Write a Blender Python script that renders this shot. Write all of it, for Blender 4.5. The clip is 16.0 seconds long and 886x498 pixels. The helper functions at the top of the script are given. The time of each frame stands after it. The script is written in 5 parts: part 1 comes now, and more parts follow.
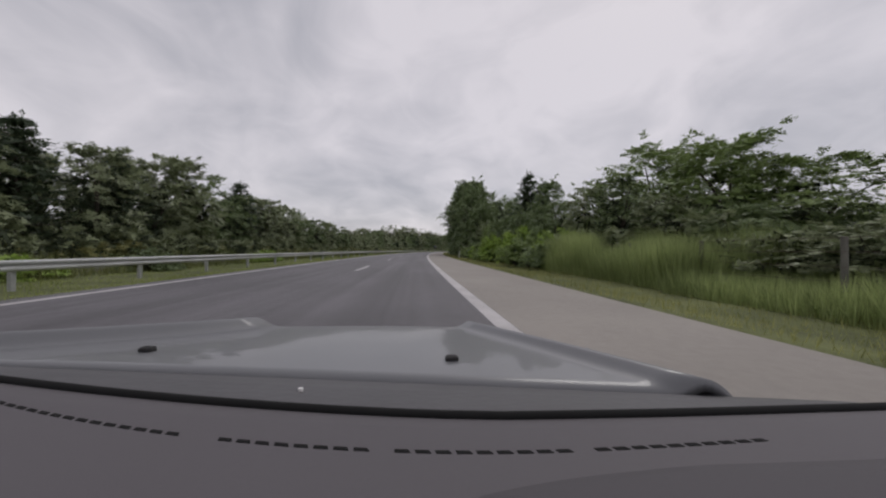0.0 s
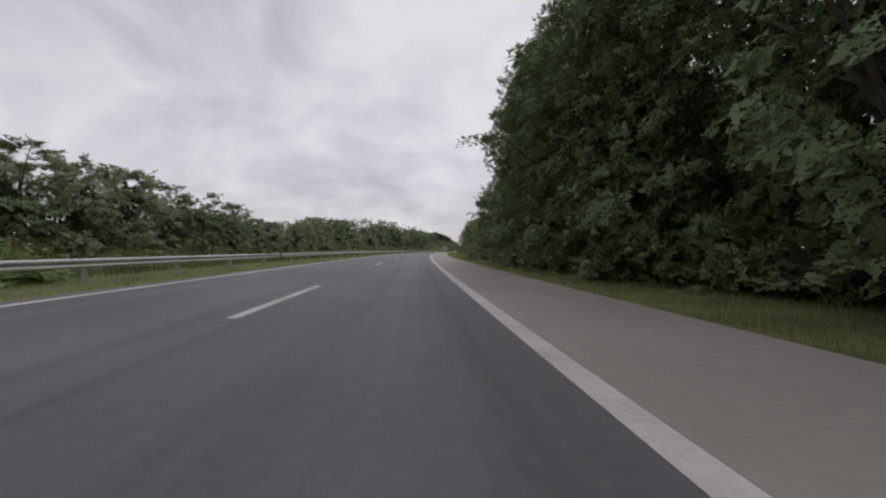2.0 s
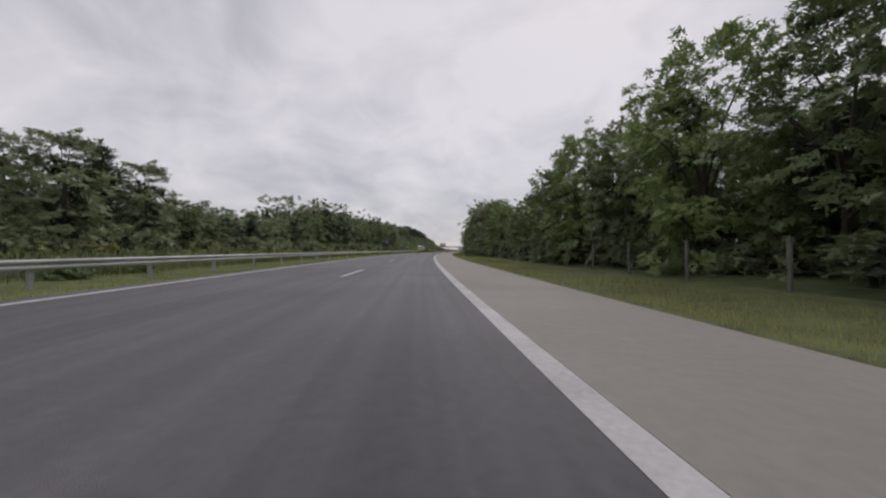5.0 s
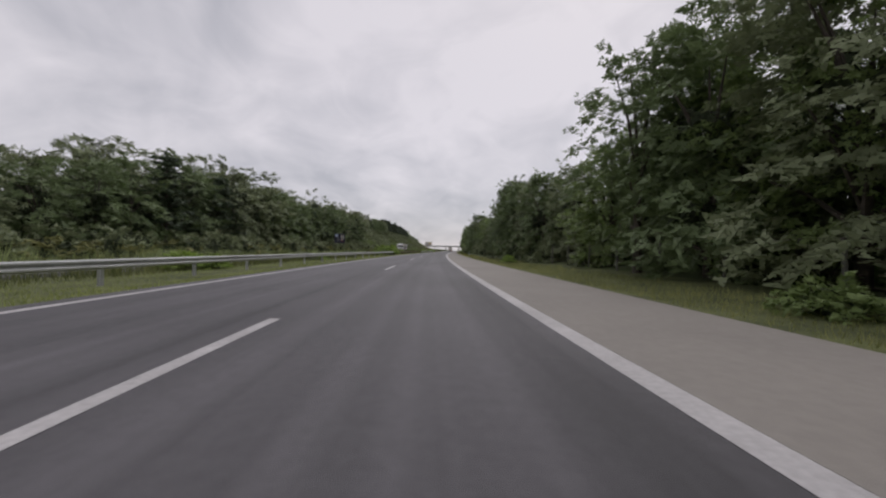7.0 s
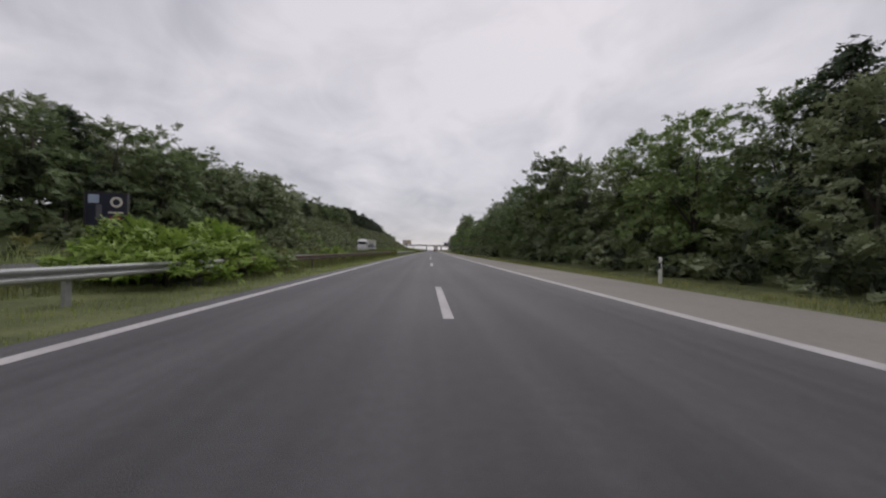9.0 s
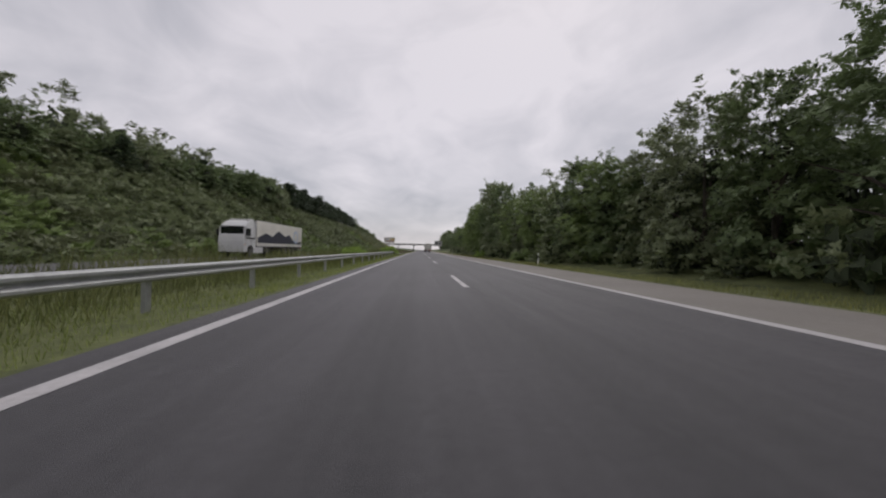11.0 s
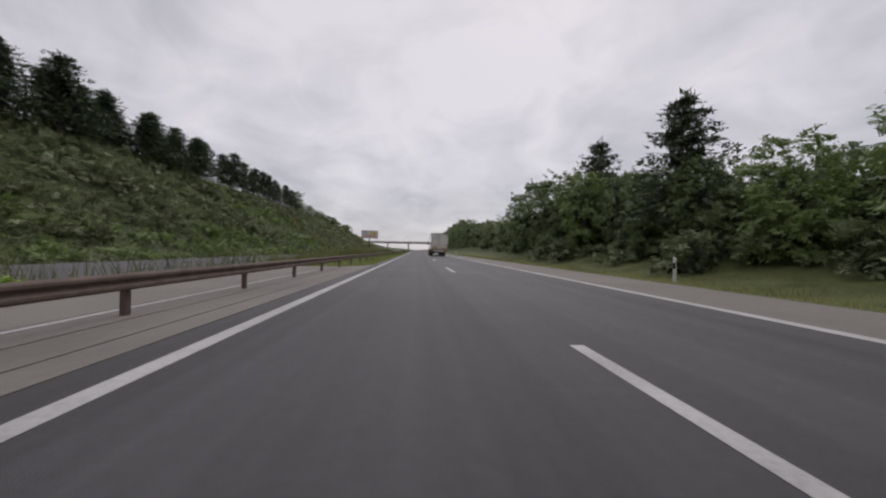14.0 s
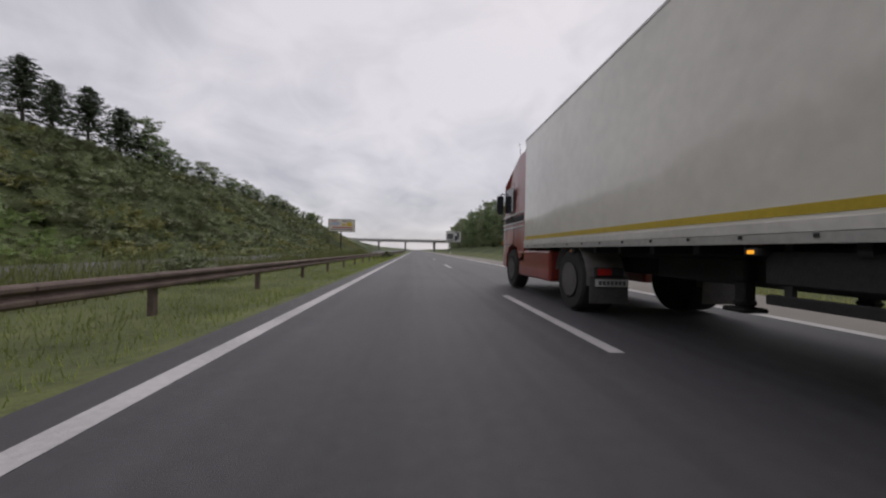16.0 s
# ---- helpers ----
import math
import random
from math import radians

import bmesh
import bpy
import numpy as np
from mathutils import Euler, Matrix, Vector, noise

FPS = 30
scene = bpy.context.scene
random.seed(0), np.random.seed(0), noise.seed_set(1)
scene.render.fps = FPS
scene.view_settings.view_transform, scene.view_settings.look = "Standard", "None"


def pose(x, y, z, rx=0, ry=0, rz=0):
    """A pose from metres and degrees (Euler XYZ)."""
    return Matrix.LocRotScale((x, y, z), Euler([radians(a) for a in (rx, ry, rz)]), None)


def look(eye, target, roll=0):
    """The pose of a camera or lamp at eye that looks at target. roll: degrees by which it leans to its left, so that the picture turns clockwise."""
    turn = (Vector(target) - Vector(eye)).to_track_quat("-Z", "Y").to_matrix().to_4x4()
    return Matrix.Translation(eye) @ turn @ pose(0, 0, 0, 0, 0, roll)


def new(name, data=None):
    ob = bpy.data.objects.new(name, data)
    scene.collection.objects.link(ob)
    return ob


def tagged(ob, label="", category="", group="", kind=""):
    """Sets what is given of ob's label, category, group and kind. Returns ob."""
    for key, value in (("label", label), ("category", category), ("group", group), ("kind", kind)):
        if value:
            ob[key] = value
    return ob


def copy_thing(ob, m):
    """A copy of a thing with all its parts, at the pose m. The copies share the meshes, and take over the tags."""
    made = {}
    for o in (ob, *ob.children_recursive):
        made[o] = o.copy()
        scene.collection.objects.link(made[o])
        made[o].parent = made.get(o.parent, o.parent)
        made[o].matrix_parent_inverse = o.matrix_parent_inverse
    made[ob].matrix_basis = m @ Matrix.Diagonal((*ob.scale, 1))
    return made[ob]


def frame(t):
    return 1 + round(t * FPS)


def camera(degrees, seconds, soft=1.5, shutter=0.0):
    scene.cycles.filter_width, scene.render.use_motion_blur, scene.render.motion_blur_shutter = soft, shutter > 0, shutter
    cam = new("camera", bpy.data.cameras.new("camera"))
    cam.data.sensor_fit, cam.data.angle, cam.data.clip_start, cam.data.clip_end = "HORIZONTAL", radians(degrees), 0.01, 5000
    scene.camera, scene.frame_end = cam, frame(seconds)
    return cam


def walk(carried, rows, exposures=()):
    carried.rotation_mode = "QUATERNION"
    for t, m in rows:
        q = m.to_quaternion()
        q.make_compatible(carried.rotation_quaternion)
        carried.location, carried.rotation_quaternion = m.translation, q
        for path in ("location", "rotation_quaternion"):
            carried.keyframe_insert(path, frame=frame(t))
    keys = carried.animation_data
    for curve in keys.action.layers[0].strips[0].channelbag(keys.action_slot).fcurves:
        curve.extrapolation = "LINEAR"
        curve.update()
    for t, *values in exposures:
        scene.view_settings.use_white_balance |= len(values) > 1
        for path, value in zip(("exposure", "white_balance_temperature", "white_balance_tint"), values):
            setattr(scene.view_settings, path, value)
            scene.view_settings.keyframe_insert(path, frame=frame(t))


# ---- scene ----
from collections import defaultdict

# ================= the road as a line on the plan =================
# heading of the carriageway, degrees to the right of +Y, by metres along it
BEND = ((-500, -17.5), (-9, -17.3), (22, -16.1), (53, -14.4), (84, -12.8), (116, -11.0), (155, -8.6),
        (195, -6.0), (226, -3.9), (258, -2.2), (290, -1.0), (330, -0.45), (385, -0.15), (450, 0.0), (2600, 0.0))
_s = np.arange(-420.0, 2400.0, 1.0)
_h = np.radians(np.interp(_s, *zip(*BEND)))
_h = np.convolve(np.pad(_h, 12, mode="edge"), np.ones(25) / 25, mode="valid")
_x = np.concatenate(([0.0], np.cumsum(np.sin(_h[:-1]))))
_y = np.concatenate(([0.0], np.cumsum(np.cos(_h[:-1]))))
_x -= np.interp(0, _s, _x)
_y -= np.interp(0, _s, _y)


def heading(s):
    return np.interp(s, _s, _h)


def road(s, u, z=0.0):
    """World place of a point s metres along the road and u metres to the right of its inner edge line."""
    a = heading(s)
    return (np.interp(s, _s, _x) + u * np.cos(a), np.interp(s, _s, _y) - u * np.sin(a), z)


def at(s, u, z=0.0, turn=0.0, size=1.0):
    """Pose of a thing beside the road: its +Y runs along the road, turn in degrees to the left."""
    x, y, z = road(s, u, z)
    k = size if isinstance(size, tuple) else (size, size, size)
    return Matrix.LocRotScale((x, y, z), Euler((0, 0, radians(turn) - heading(s))), k)


def bell(v, lo, hi):
    t = np.clip((v - lo) / (hi - lo), 0, 1)
    return t * t * (3 - 2 * t)


HILL = ((-500, 0.5), (100, 0.6), (200, 1.5), (260, 2.6), (310, 5.0), (350, 8.5), (390, 11.5), (440, 13.2), (520, 13.5),
        (580, 12.5), (660, 9.5), (740, 6.5), (900, 4.0), (2600, 4.0))
BANK = ((-500, 0.4), (20, 0.8), (100, 1.0), (240, 0.8), (330, 1.4), (420, 3.2), (480, 4.0), (600, 3.0), (800, 2.0), (2600, 2.0))


def ground_z(s, u):
    """Height of the ground sheet."""
    left = np.interp(s, *zip(*HILL)) * bell(-u, 17.0, 40.0)
    right = np.interp(s, *zip(*BANK)) * bell(u, 12.5, 26.0)
    ditch = -0.16 * bell(-u, 0.4, 2.2) - 0.10 * bell(u, 11.0, 12.2)
    return -0.05 + left + right + ditch


# ================= camera and its way =================
cam = camera(102.0, 16.0, soft=2.2, shutter=0.0)
MOUNT, TILT, LEAN, EYE = 4.15, 0.19, 1.06, 1.0
# seconds, metres right of the inner edge line
LANE = ((0, 6.50), (1, 6.44), (2, 6.36), (3, 6.41), (4, 6.52), (5, 6.55), (5.75, 6.48), (6.5, 6.27), (7.0, 5.95), (7.5, 5.38), (8.0, 4.68),
        (8.5, 4.0), (9.0, 3.50), (9.5, 3.14), (10.25, 2.76), (11.3, 2.45), (12.5, 2.34), (13.5, 2.20), (14.5, 2.08), (15.25, 1.96), (16.0, 1.84))
# seconds, degrees by which the car points to the right of the road's heading
AIM = ((0, 0.55), (2.0, 0.62), (4.0, 0.42), (5.5, -0.12), (6.5, -0.88), (7.0, -1.34), (7.5, -1.62), (8.0, -1.71), (8.5, -1.5), (9.0, -1.13), (10.0, -0.5), (11.5, -0.04), (13, 0.0), (14.5, 0.09), (16, 0.22))


def along(t):
    return 0.000112854 * t ** 4 - 0.004879 * t ** 3 + 0.0894866 * t * t + 30.98202 * t - 9.37729


rows = []
for i in range(33):
    t = i * 0.5
    s = along(t)
    ex, ey, ez = road(s, np.interp(t, *zip(*LANE)), EYE)
    a = heading(s) + radians(np.interp(t, *zip(*AIM)) + MOUNT)
    rows.append((t, look((ex, ey, ez), (ex + math.sin(a), ey + math.cos(a), ez + math.tan(radians(TILT))), LEAN)))
walk(cam, rows, exposures=((0.0, -0.14), (1.0, -0.10), (1.5, -0.03), (2.0, 0.02), (2.5, 0.07), (3.0, 0.06), (4.0, -0.03), (9.0, -0.04), (12.0, -0.02), (16.0, -0.01)))

# ================= sky and sun =================
SUN_UP, SUN_ROUND = 48.0, 20.0
world = bpy.data.worlds.new("overcast_sky")
scene.world = world
world.use_nodes = True
wn, wl = world.node_tree.nodes, world.node_tree.links
wn.clear()


def wnode(kind, **keys):
    n = wn.new(kind)
    for k, v in keys.items():
        n.inputs[k].default_value = v
    return n


w_out = wn.new("ShaderNodeOutputWorld")
w_bg = wn.new("ShaderNodeBackground")
w_sky = wn.new("ShaderNodeTexSky")
w_sky.sky_type, w_sky.sun_disc = "NISHITA", False
w_sky.sun_elevation, w_sky.sun_rotation = radians(SUN_UP), radians(SUN_ROUND)
w_co = wn.new("ShaderNodeTexCoord")
w_sep = wn.new("ShaderNodeSeparateXYZ")
wl.new(w_co.outputs["Generated"], w_sep.inputs[0])
# cloud layer seen in perspective: direction divided by its height
w_up = wn.new("ShaderNodeMath")
w_up.operation = "MAXIMUM"
wl.new(w_sep.outputs["Z"], w_up.inputs[0])
w_up.inputs[1].default_value = 0.0
w_add = wn.new("ShaderNodeMath")
w_add.operation = "ADD"
wl.new(w_up.outputs[0], w_add.inputs[0])
w_add.inputs[1].default_value = 0.45
w_div = wn.new("ShaderNodeVectorMath")
w_div.operation = "DIVIDE"
w_com = wn.new("ShaderNodeCombineXYZ")
for i in range(3):
    wl.new(w_add.outputs[0], w_com.inputs[i])
wl.new(w_co.outputs["Generated"], w_div.inputs[0])
wl.new(w_com.outputs[0], w_div.inputs[1])
w_big = wnode("ShaderNodeTexNoise", Scale=1.3, Detail=6.0, Roughness=0.5, Distortion=0.8)
w_small = wnode("ShaderNodeTexNoise", Scale=4.4, Detail=6.0, Roughness=0.5, Distortion=0.8)
wl.new(w_div.outputs[0], w_big.inputs["Vector"])
wl.new(w_div.outputs[0], w_small.inputs["Vector"])
w_sum = wn.new("ShaderNodeMath")
w_sum.operation = "MULTIPLY_ADD"
wl.new(w_small.outputs["Fac"], w_sum.inputs[0])
w_sum.inputs[1].default_value = 0.5
wl.new(w_big.outputs["Fac"], w_sum.inputs[2])
w_ramp = wn.new("ShaderNodeValToRGB")
w_ramp.color_ramp.elements[0].position, w_ramp.color_ramp.elements[0].color = 0.56, (0.45, 0.44, 0.48, 1)
w_ramp.color_ramp.elements[1].position, w_ramp.color_ramp.elements[1].color = 0.92, (0.71, 0.672, 0.71, 1)
wl.new(w_sum.outputs[0], w_ramp.inputs[0])
w_mix = wn.new("ShaderNodeMix")
w_mix.data_type = "RGBA"
w_mix.inputs["Factor"].default_value = 0.010
wl.new(w_ramp.outputs[0], w_mix.inputs["A"])
wl.new(w_sky.outputs[0], w_mix.inputs["B"])
wl.new(w_mix.outputs["Result"], w_bg.inputs["Color"])
w_bg.inputs["Strength"].default_value = 1.0
wl.new(w_bg.outputs[0], w_out.inputs[0])

sun = new("sun", bpy.data.lights.new("sun", "SUN"))
sun.data.energy, sun.data.angle, sun.data.color = 0.7, radians(25), (1.0, 0.97, 0.93)
sun.matrix_world = look((0, 0, 60), (-math.sin(radians(SUN_ROUND)) * 40, -math.cos(radians(SUN_ROUND)) * 40, 60 - 40 * math.tan(radians(SUN_UP))))

# ================= materials =================


def material(name, colour, rough=0.8, metal=0.0, spread=0.25, scales=(1.5, 30.0), bump=0.2, bump_scale=60.0, vary=0.0, island=0.0, island_hue=None, translucent=0.0, coat=0.0, spec=0.5, cells=0.0):
    """A surface with colour variation at two scales, fine relief, and a change from thing to thing or leaf to leaf."""
    m = bpy.data.materials.new(name)
    m.use_nodes = True
    n, l = m.node_tree.nodes, m.node_tree.links
    p = n["Principled BSDF"]
    p.inputs["Roughness"].default_value, p.inputs["Metallic"].default_value = rough, metal
    p.inputs["Coat Weight"].default_value = coat
    p.inputs["Specular IOR Level"].default_value = spec
    co = n.new("ShaderNodeTexCoord")
    fac = None
    for k, sc in enumerate(scales):
        t = n.new("ShaderNodeTexNoise")
        t.inputs["Scale"].default_value, t.inputs["Detail"].default_value = sc, 4.0
        l.new(co.outputs["Object"], t.inputs["Vector"])
        if fac is None:
            fac = t.outputs["Fac"]
        else:
            a = n.new("ShaderNodeMath")
            a.operation = "MULTIPLY_ADD"
            l.new(t.outputs["Fac"], a.inputs[0])
            a.inputs[1].default_value = 0.6
            l.new(fac, a.inputs[2])
            fac = a.outputs[0]
    if vary:
        oi = n.new("ShaderNodeObjectInfo")
        a = n.new("ShaderNodeMath")
        a.operation = "MULTIPLY_ADD"
        l.new(oi.outputs["Random"], a.inputs[0])
        a.inputs[1].default_value = vary
        l.new(fac, a.inputs[2])
        fac = a.outputs[0]
    if island:
        g = n.new("ShaderNodeNewGeometry")
        a = n.new("ShaderNodeMath")
        a.operation = "MULTIPLY_ADD"
        l.new(g.outputs["Random Per Island"], a.inputs[0])
        a.inputs[1].default_value = island
        l.new(fac, a.inputs[2])
        fac = a.outputs[0]
    if cells:
        # a spray is broken up into leaflets: gaps between them, and each with its own shade
        where = n.new("ShaderNodeNewGeometry")
        vor = n.new("ShaderNodeTexVoronoi")
        vor.inputs["Scale"].default_value = 1.0 / cells
        l.new(where.outputs["Position"], vor.inputs["Vector"])
        shade = n.new("ShaderNodeSeparateColor")
        l.new(vor.outputs["Color"], shade.inputs[0])
        a = n.new("ShaderNodeMath")
        a.operation = "MULTIPLY_ADD"
        l.new(shade.outputs[0], a.inputs[0])
        a.inputs[1].default_value = 0.5
        l.new(fac, a.inputs[2])
        fac = a.outputs[0]
        gap = n.new("ShaderNodeMath")
        gap.operation = "GREATER_THAN"
        l.new(vor.outputs["Distance"], gap.inputs[0])
        gap.inputs[1].default_value = 0.60
    top = 0.5 + 0.3 * (len(scales) > 1) + vary / 2 + island / 2 + 0.25 * (cells > 0)
    ramp = n.new("ShaderNodeValToRGB")
    e = ramp.color_ramp.elements
    c = colour
    other = island_hue or c
    e[0].position, e[0].color = max(0.0, top - 0.33), (*[v * (1 - spread) for v in c], 1)
    e[1].position, e[1].color = min(1.0, top + 0.33), (*[v * (1 + spread) for v in other], 1)
    half = n.new("ShaderNodeMath")
    half.operation = "MULTIPLY"
    half.inputs[1].default_value = 1.0
    l.new(fac, half.inputs[0])
    l.new(half.outputs[0], ramp.inputs[0])
    l.new(ramp.outputs[0], p.inputs["Base Color"])
    if bump:
        t = n.new("ShaderNodeTexNoise")
        t.inputs["Scale"].default_value, t.inputs["Detail"].default_value = bump_scale, 3.0
        l.new(co.outputs["Object"], t.inputs["Vector"])
        b = n.new("ShaderNodeBump")
        b.inputs["Strength"].default_value, b.inputs["Distance"].default_value = bump, 0.02
        l.new(t.outputs["Fac"], b.inputs["Height"])
        l.new(b.outputs[0], p.inputs["Normal"])
    if translucent:
        tr = n.new("ShaderNodeBsdfTranslucent")
        l.new(ramp.outputs[0], tr.inputs["Color"])
        mx = n.new("ShaderNodeMixShader")
        mx.inputs[0].default_value = translucent
        l.new(p.outputs[0], mx.inputs[1])
        l.new(tr.outputs[0], mx.inputs[2])
        l.new(mx.outputs[0], n["Material Output"].inputs[0])
        if cells:
            clear = n.new("ShaderNodeBsdfTransparent")
            cut = n.new("ShaderNodeMixShader")
            l.new(gap.outputs[0], cut.inputs[0])
            l.new(mx.outputs[0], cut.inputs[1])
            l.new(clear.outputs[0], cut.inputs[2])
            l.new(cut.outputs[0], n["Material Output"].inputs[0])
    return m


def leafy(name, dark, light, cells=0.08, **more):
    return material(name, dark, rough=0.55, spread=0.5, scales=(0.3, 1.1), bump=0, cells=cells, island=0.2, vary=0.35, island_hue=light, translucent=0.28, spec=0.42, **more)


ASPHALT = material("worn_asphalt", (0.088, 0.083, 0.090), rough=0.62, spread=0.22, scales=(0.25, 9.0), bump=0.5, bump_scale=220)


def tracked(m, strength):
    """Adds wheel-track wear to a road surface: soft bands that run along it, and crosswise patches."""
    n, l = m.node_tree.nodes, m.node_tree.links
    p = n["Principled BSDF"]
    old = p.inputs["Base Color"].links[0].from_socket
    uv = n.new("ShaderNodeUVMap")
    uv.uv_map = "plan"
    total = None
    for sx, sy, w in ((1.1, 0.012, 1.0), (4.5, 0.03, 0.5), (0.4, 0.09, 0.5)):
        mp = n.new("ShaderNodeMapping")
        mp.inputs["Scale"].default_value = (sx, sy, 1)
        l.new(uv.outputs[0], mp.inputs[0])
        t = n.new("ShaderNodeTexNoise")
        t.inputs["Scale"].default_value, t.inputs["Detail"].default_value = 1.0, 3.0
        l.new(mp.outputs[0], t.inputs["Vector"])
        a = n.new("ShaderNodeMath")
        a.operation = "MULTIPLY_ADD"
        l.new(t.outputs["Fac"], a.inputs[0])
        a.inputs[1].default_value = w
        if total is None:
            a.inputs[2].default_value = -1.0
        else:
            l.new(total, a.inputs[2])
        total = a.outputs[0]
    gain = n.new("ShaderNodeMath")
    gain.operation = "MULTIPLY_ADD"
    l.new(total, gain.inputs[0])
    gain.inputs[1].default_value, gain.inputs[2].default_value = strength, 1.0
    mul = n.new("ShaderNodeVectorMath")
    mul.operation = "SCALE"
    l.new(old, mul.inputs[0])
    l.new(gain.outputs[0], mul.inputs["Scale"])
    l.new(mul.outputs[0], p.inputs["Base Color"])
    return m


tracked(ASPHALT, 1.3)


def tone_along(m, s0, s1, before, after):
    """A surface whose colour goes from one brightness to another along the road."""
    n, l = m.node_tree.nodes, m.node_tree.links
    p = n["Principled BSDF"]
    old = p.inputs["Base Color"].links[0].from_socket
    uv = n.new("ShaderNodeUVMap")
    uv.uv_map = "plan"
    sep = n.new("ShaderNodeSeparateXYZ")
    l.new(uv.outputs[0], sep.inputs[0])
    mr = n.new("ShaderNodeMapRange")
    for k, v in enumerate((s0, s1, before, after)):
        mr.inputs[k + 1].default_value = v
    l.new(sep.outputs["Y"], mr.inputs[0])
    mul = n.new("ShaderNodeVectorMath")
    mul.operation = "SCALE"
    l.new(old, mul.inputs[0])
    l.new(mr.outputs[0], mul.inputs["Scale"])
    l.new(mul.outputs[0], p.inputs["Base Color"])


tone_along(ASPHALT, 150.0, 330.0, 1.22, 0.74)
OLD_ASPHALT = material("far_asphalt", (0.11, 0.107, 0.11), rough=0.75, spread=0.2, scales=(0.2, 6.0), bump=0.3, bump_scale=200)
SHOULDER = material("pale_concrete", (0.265, 0.242, 0.218), rough=0.8, spread=0.13, scales=(0.3, 7.0), bump=0.4, bump_scale=180)
tone_along(SHOULDER, 200.0, 350.0, 1.12, 0.85)
PAINT = material("worn_road_paint", (0.48, 0.46, 0.46), rough=0.7, spread=0.22, scales=(1.2, 18.0), bump=0.3, bump_scale=120)
EARTH = material("grassy_earth", (0.042, 0.062, 0.02), rough=0.95, spread=0.5, scales=(0.11, 2.3), bump=0.8, bump_scale=14, island_hue=(0.07, 0.09, 0.03))
GRASS = material("grass_blades", (0.19, 0.22, 0.07), rough=0.8, spread=0.35, scales=(0.15,), bump=0, island=0.5, island_hue=(0.33, 0.33, 0.13), translucent=0.45, spec=0.2)
GRASS_RICH = material("lush_grass_blades", (0.19, 0.25, 0.066), rough=0.8, spread=0.35, scales=(0.15,), bump=0, island=0.5, island_hue=(0.31, 0.35, 0.115), translucent=0.45, spec=0.2)
WEED = material("tall_weeds", (0.085, 0.115, 0.038), rough=0.85, spread=0.35, scales=(0.2,), bump=0, island=0.5, island_hue=(0.18, 0.19, 0.075), translucent=0.3, spec=0.2)
REED = material("tall_reed_grass", (0.287, 0.356, 0.138), rough=0.8, spread=0.3, scales=(0.3,), bump=0, island=0.5, island_hue=(0.36, 0.42, 0.18), translucent=0.5, spec=0.2)
LEAF = leafy("dark_green_leaves", (0.042, 0.060, 0.032), (0.120, 0.158, 0.070))
LEAF_LIGHT = leafy("light_green_leaves", (0.070, 0.104, 0.036), (0.155, 0.205, 0.072))
LEAF_BRIGHT = leafy("bright_green_leaves", (0.095, 0.155, 0.030), (0.205, 0.285, 0.060), cells=0.075)
# lightened beyond real foliage: haze over the far woods is put into the colour
LEAF_DULL = leafy("dull_green_leaves", (0.080, 0.100, 0.056), (0.172, 0.198, 0.108), cells=0.095)
LEAF_STRAW = leafy("yellowing_weeds", (0.085, 0.100, 0.034), (0.19, 0.19, 0.075), cells=0.15)
LEAF_OLIVE = leafy("olive_green_leaves", (0.056, 0.068, 0.036), (0.112, 0.126, 0.066), cells=0.16)
NEEDLE = leafy("pine_needles", (0.022, 0.036, 0.021), (0.042, 0.060, 0.032), cells=0.095)
# dark brown-green that puts the shade inside a crown into the colour
INNER_SHADE = material("inner_leaves_and_crown_shade", (0.042, 0.052, 0.030), rough=0.8, spread=0.6, scales=(1.1, 6.0), bump=0, cells=0.1, spec=0.2)
BARK = material("grey_brown_bark", (0.075, 0.062, 0.05), rough=0.95, spread=0.4, scales=(3.0, 25.0), bump=0.8, bump_scale=30)
ZINC = material("galvanised_steel", (0.38, 0.385, 0.385), rough=0.55, metal=0.5, spread=0.2, scales=(0.8, 14.0), bump=0.1, vary=0.15)
RUST = material("rusty_steel", (0.135, 0.10, 0.085), rough=0.85, metal=0.2, spread=0.4, scales=(3.0, 40.0), bump=0.4)
WHITE_PLASTIC = material("white_plastic", (0.72, 0.71, 0.69), rough=0.5, spread=0.08, scales=(4.0, 30.0), bump=0.05)
BLACK = material("black_rubber", (0.022, 0.021, 0.021), rough=0.85, spread=0.25, scales=(5.0, 60.0), bump=0.3)
CONCRETE = material("grey_concrete", (0.30, 0.29, 0.275), rough=0.9, spread=0.2, scales=(0.7, 12.0), bump=0.3, bump_scale=40)

# ================= builders =================


def mesh_of(name, verts, faces, mat, smooth=False):
    me = bpy.data.meshes.new(name)
    me.from_pydata([tuple(v) for v in verts] if not isinstance(verts, np.ndarray) else verts.tolist(), [], faces if not isinstance(faces, np.ndarray) else faces.tolist())
    me.materials.append(mat)
    if smooth:
        me.polygons.foreach_set("use_smooth", [True] * len(me.polygons))
    me.update()
    return me


def finish(name, bm, mat, smooth=False):
    bmesh.ops.recalc_face_normals(bm, faces=bm.faces)
    me = bpy.data.meshes.new(name)
    bm.to_mesh(me)
    bm.free()
    me.materials.append(mat)
    if smooth:
        me.polygons.foreach_set("use_smooth", [True] * len(me.polygons))
    return me


def part(name, bm, mat, parent, label="", smooth=False):
    """Links a bmesh, or a mesh, as one object under a thing or a part."""
    me = finish(name, bm, mat, smooth) if isinstance(bm, bmesh.types.BMesh) else bm
    ob = new(name, me)
    ob.parent = parent
    if label:
        tagged(ob, label)
    return ob


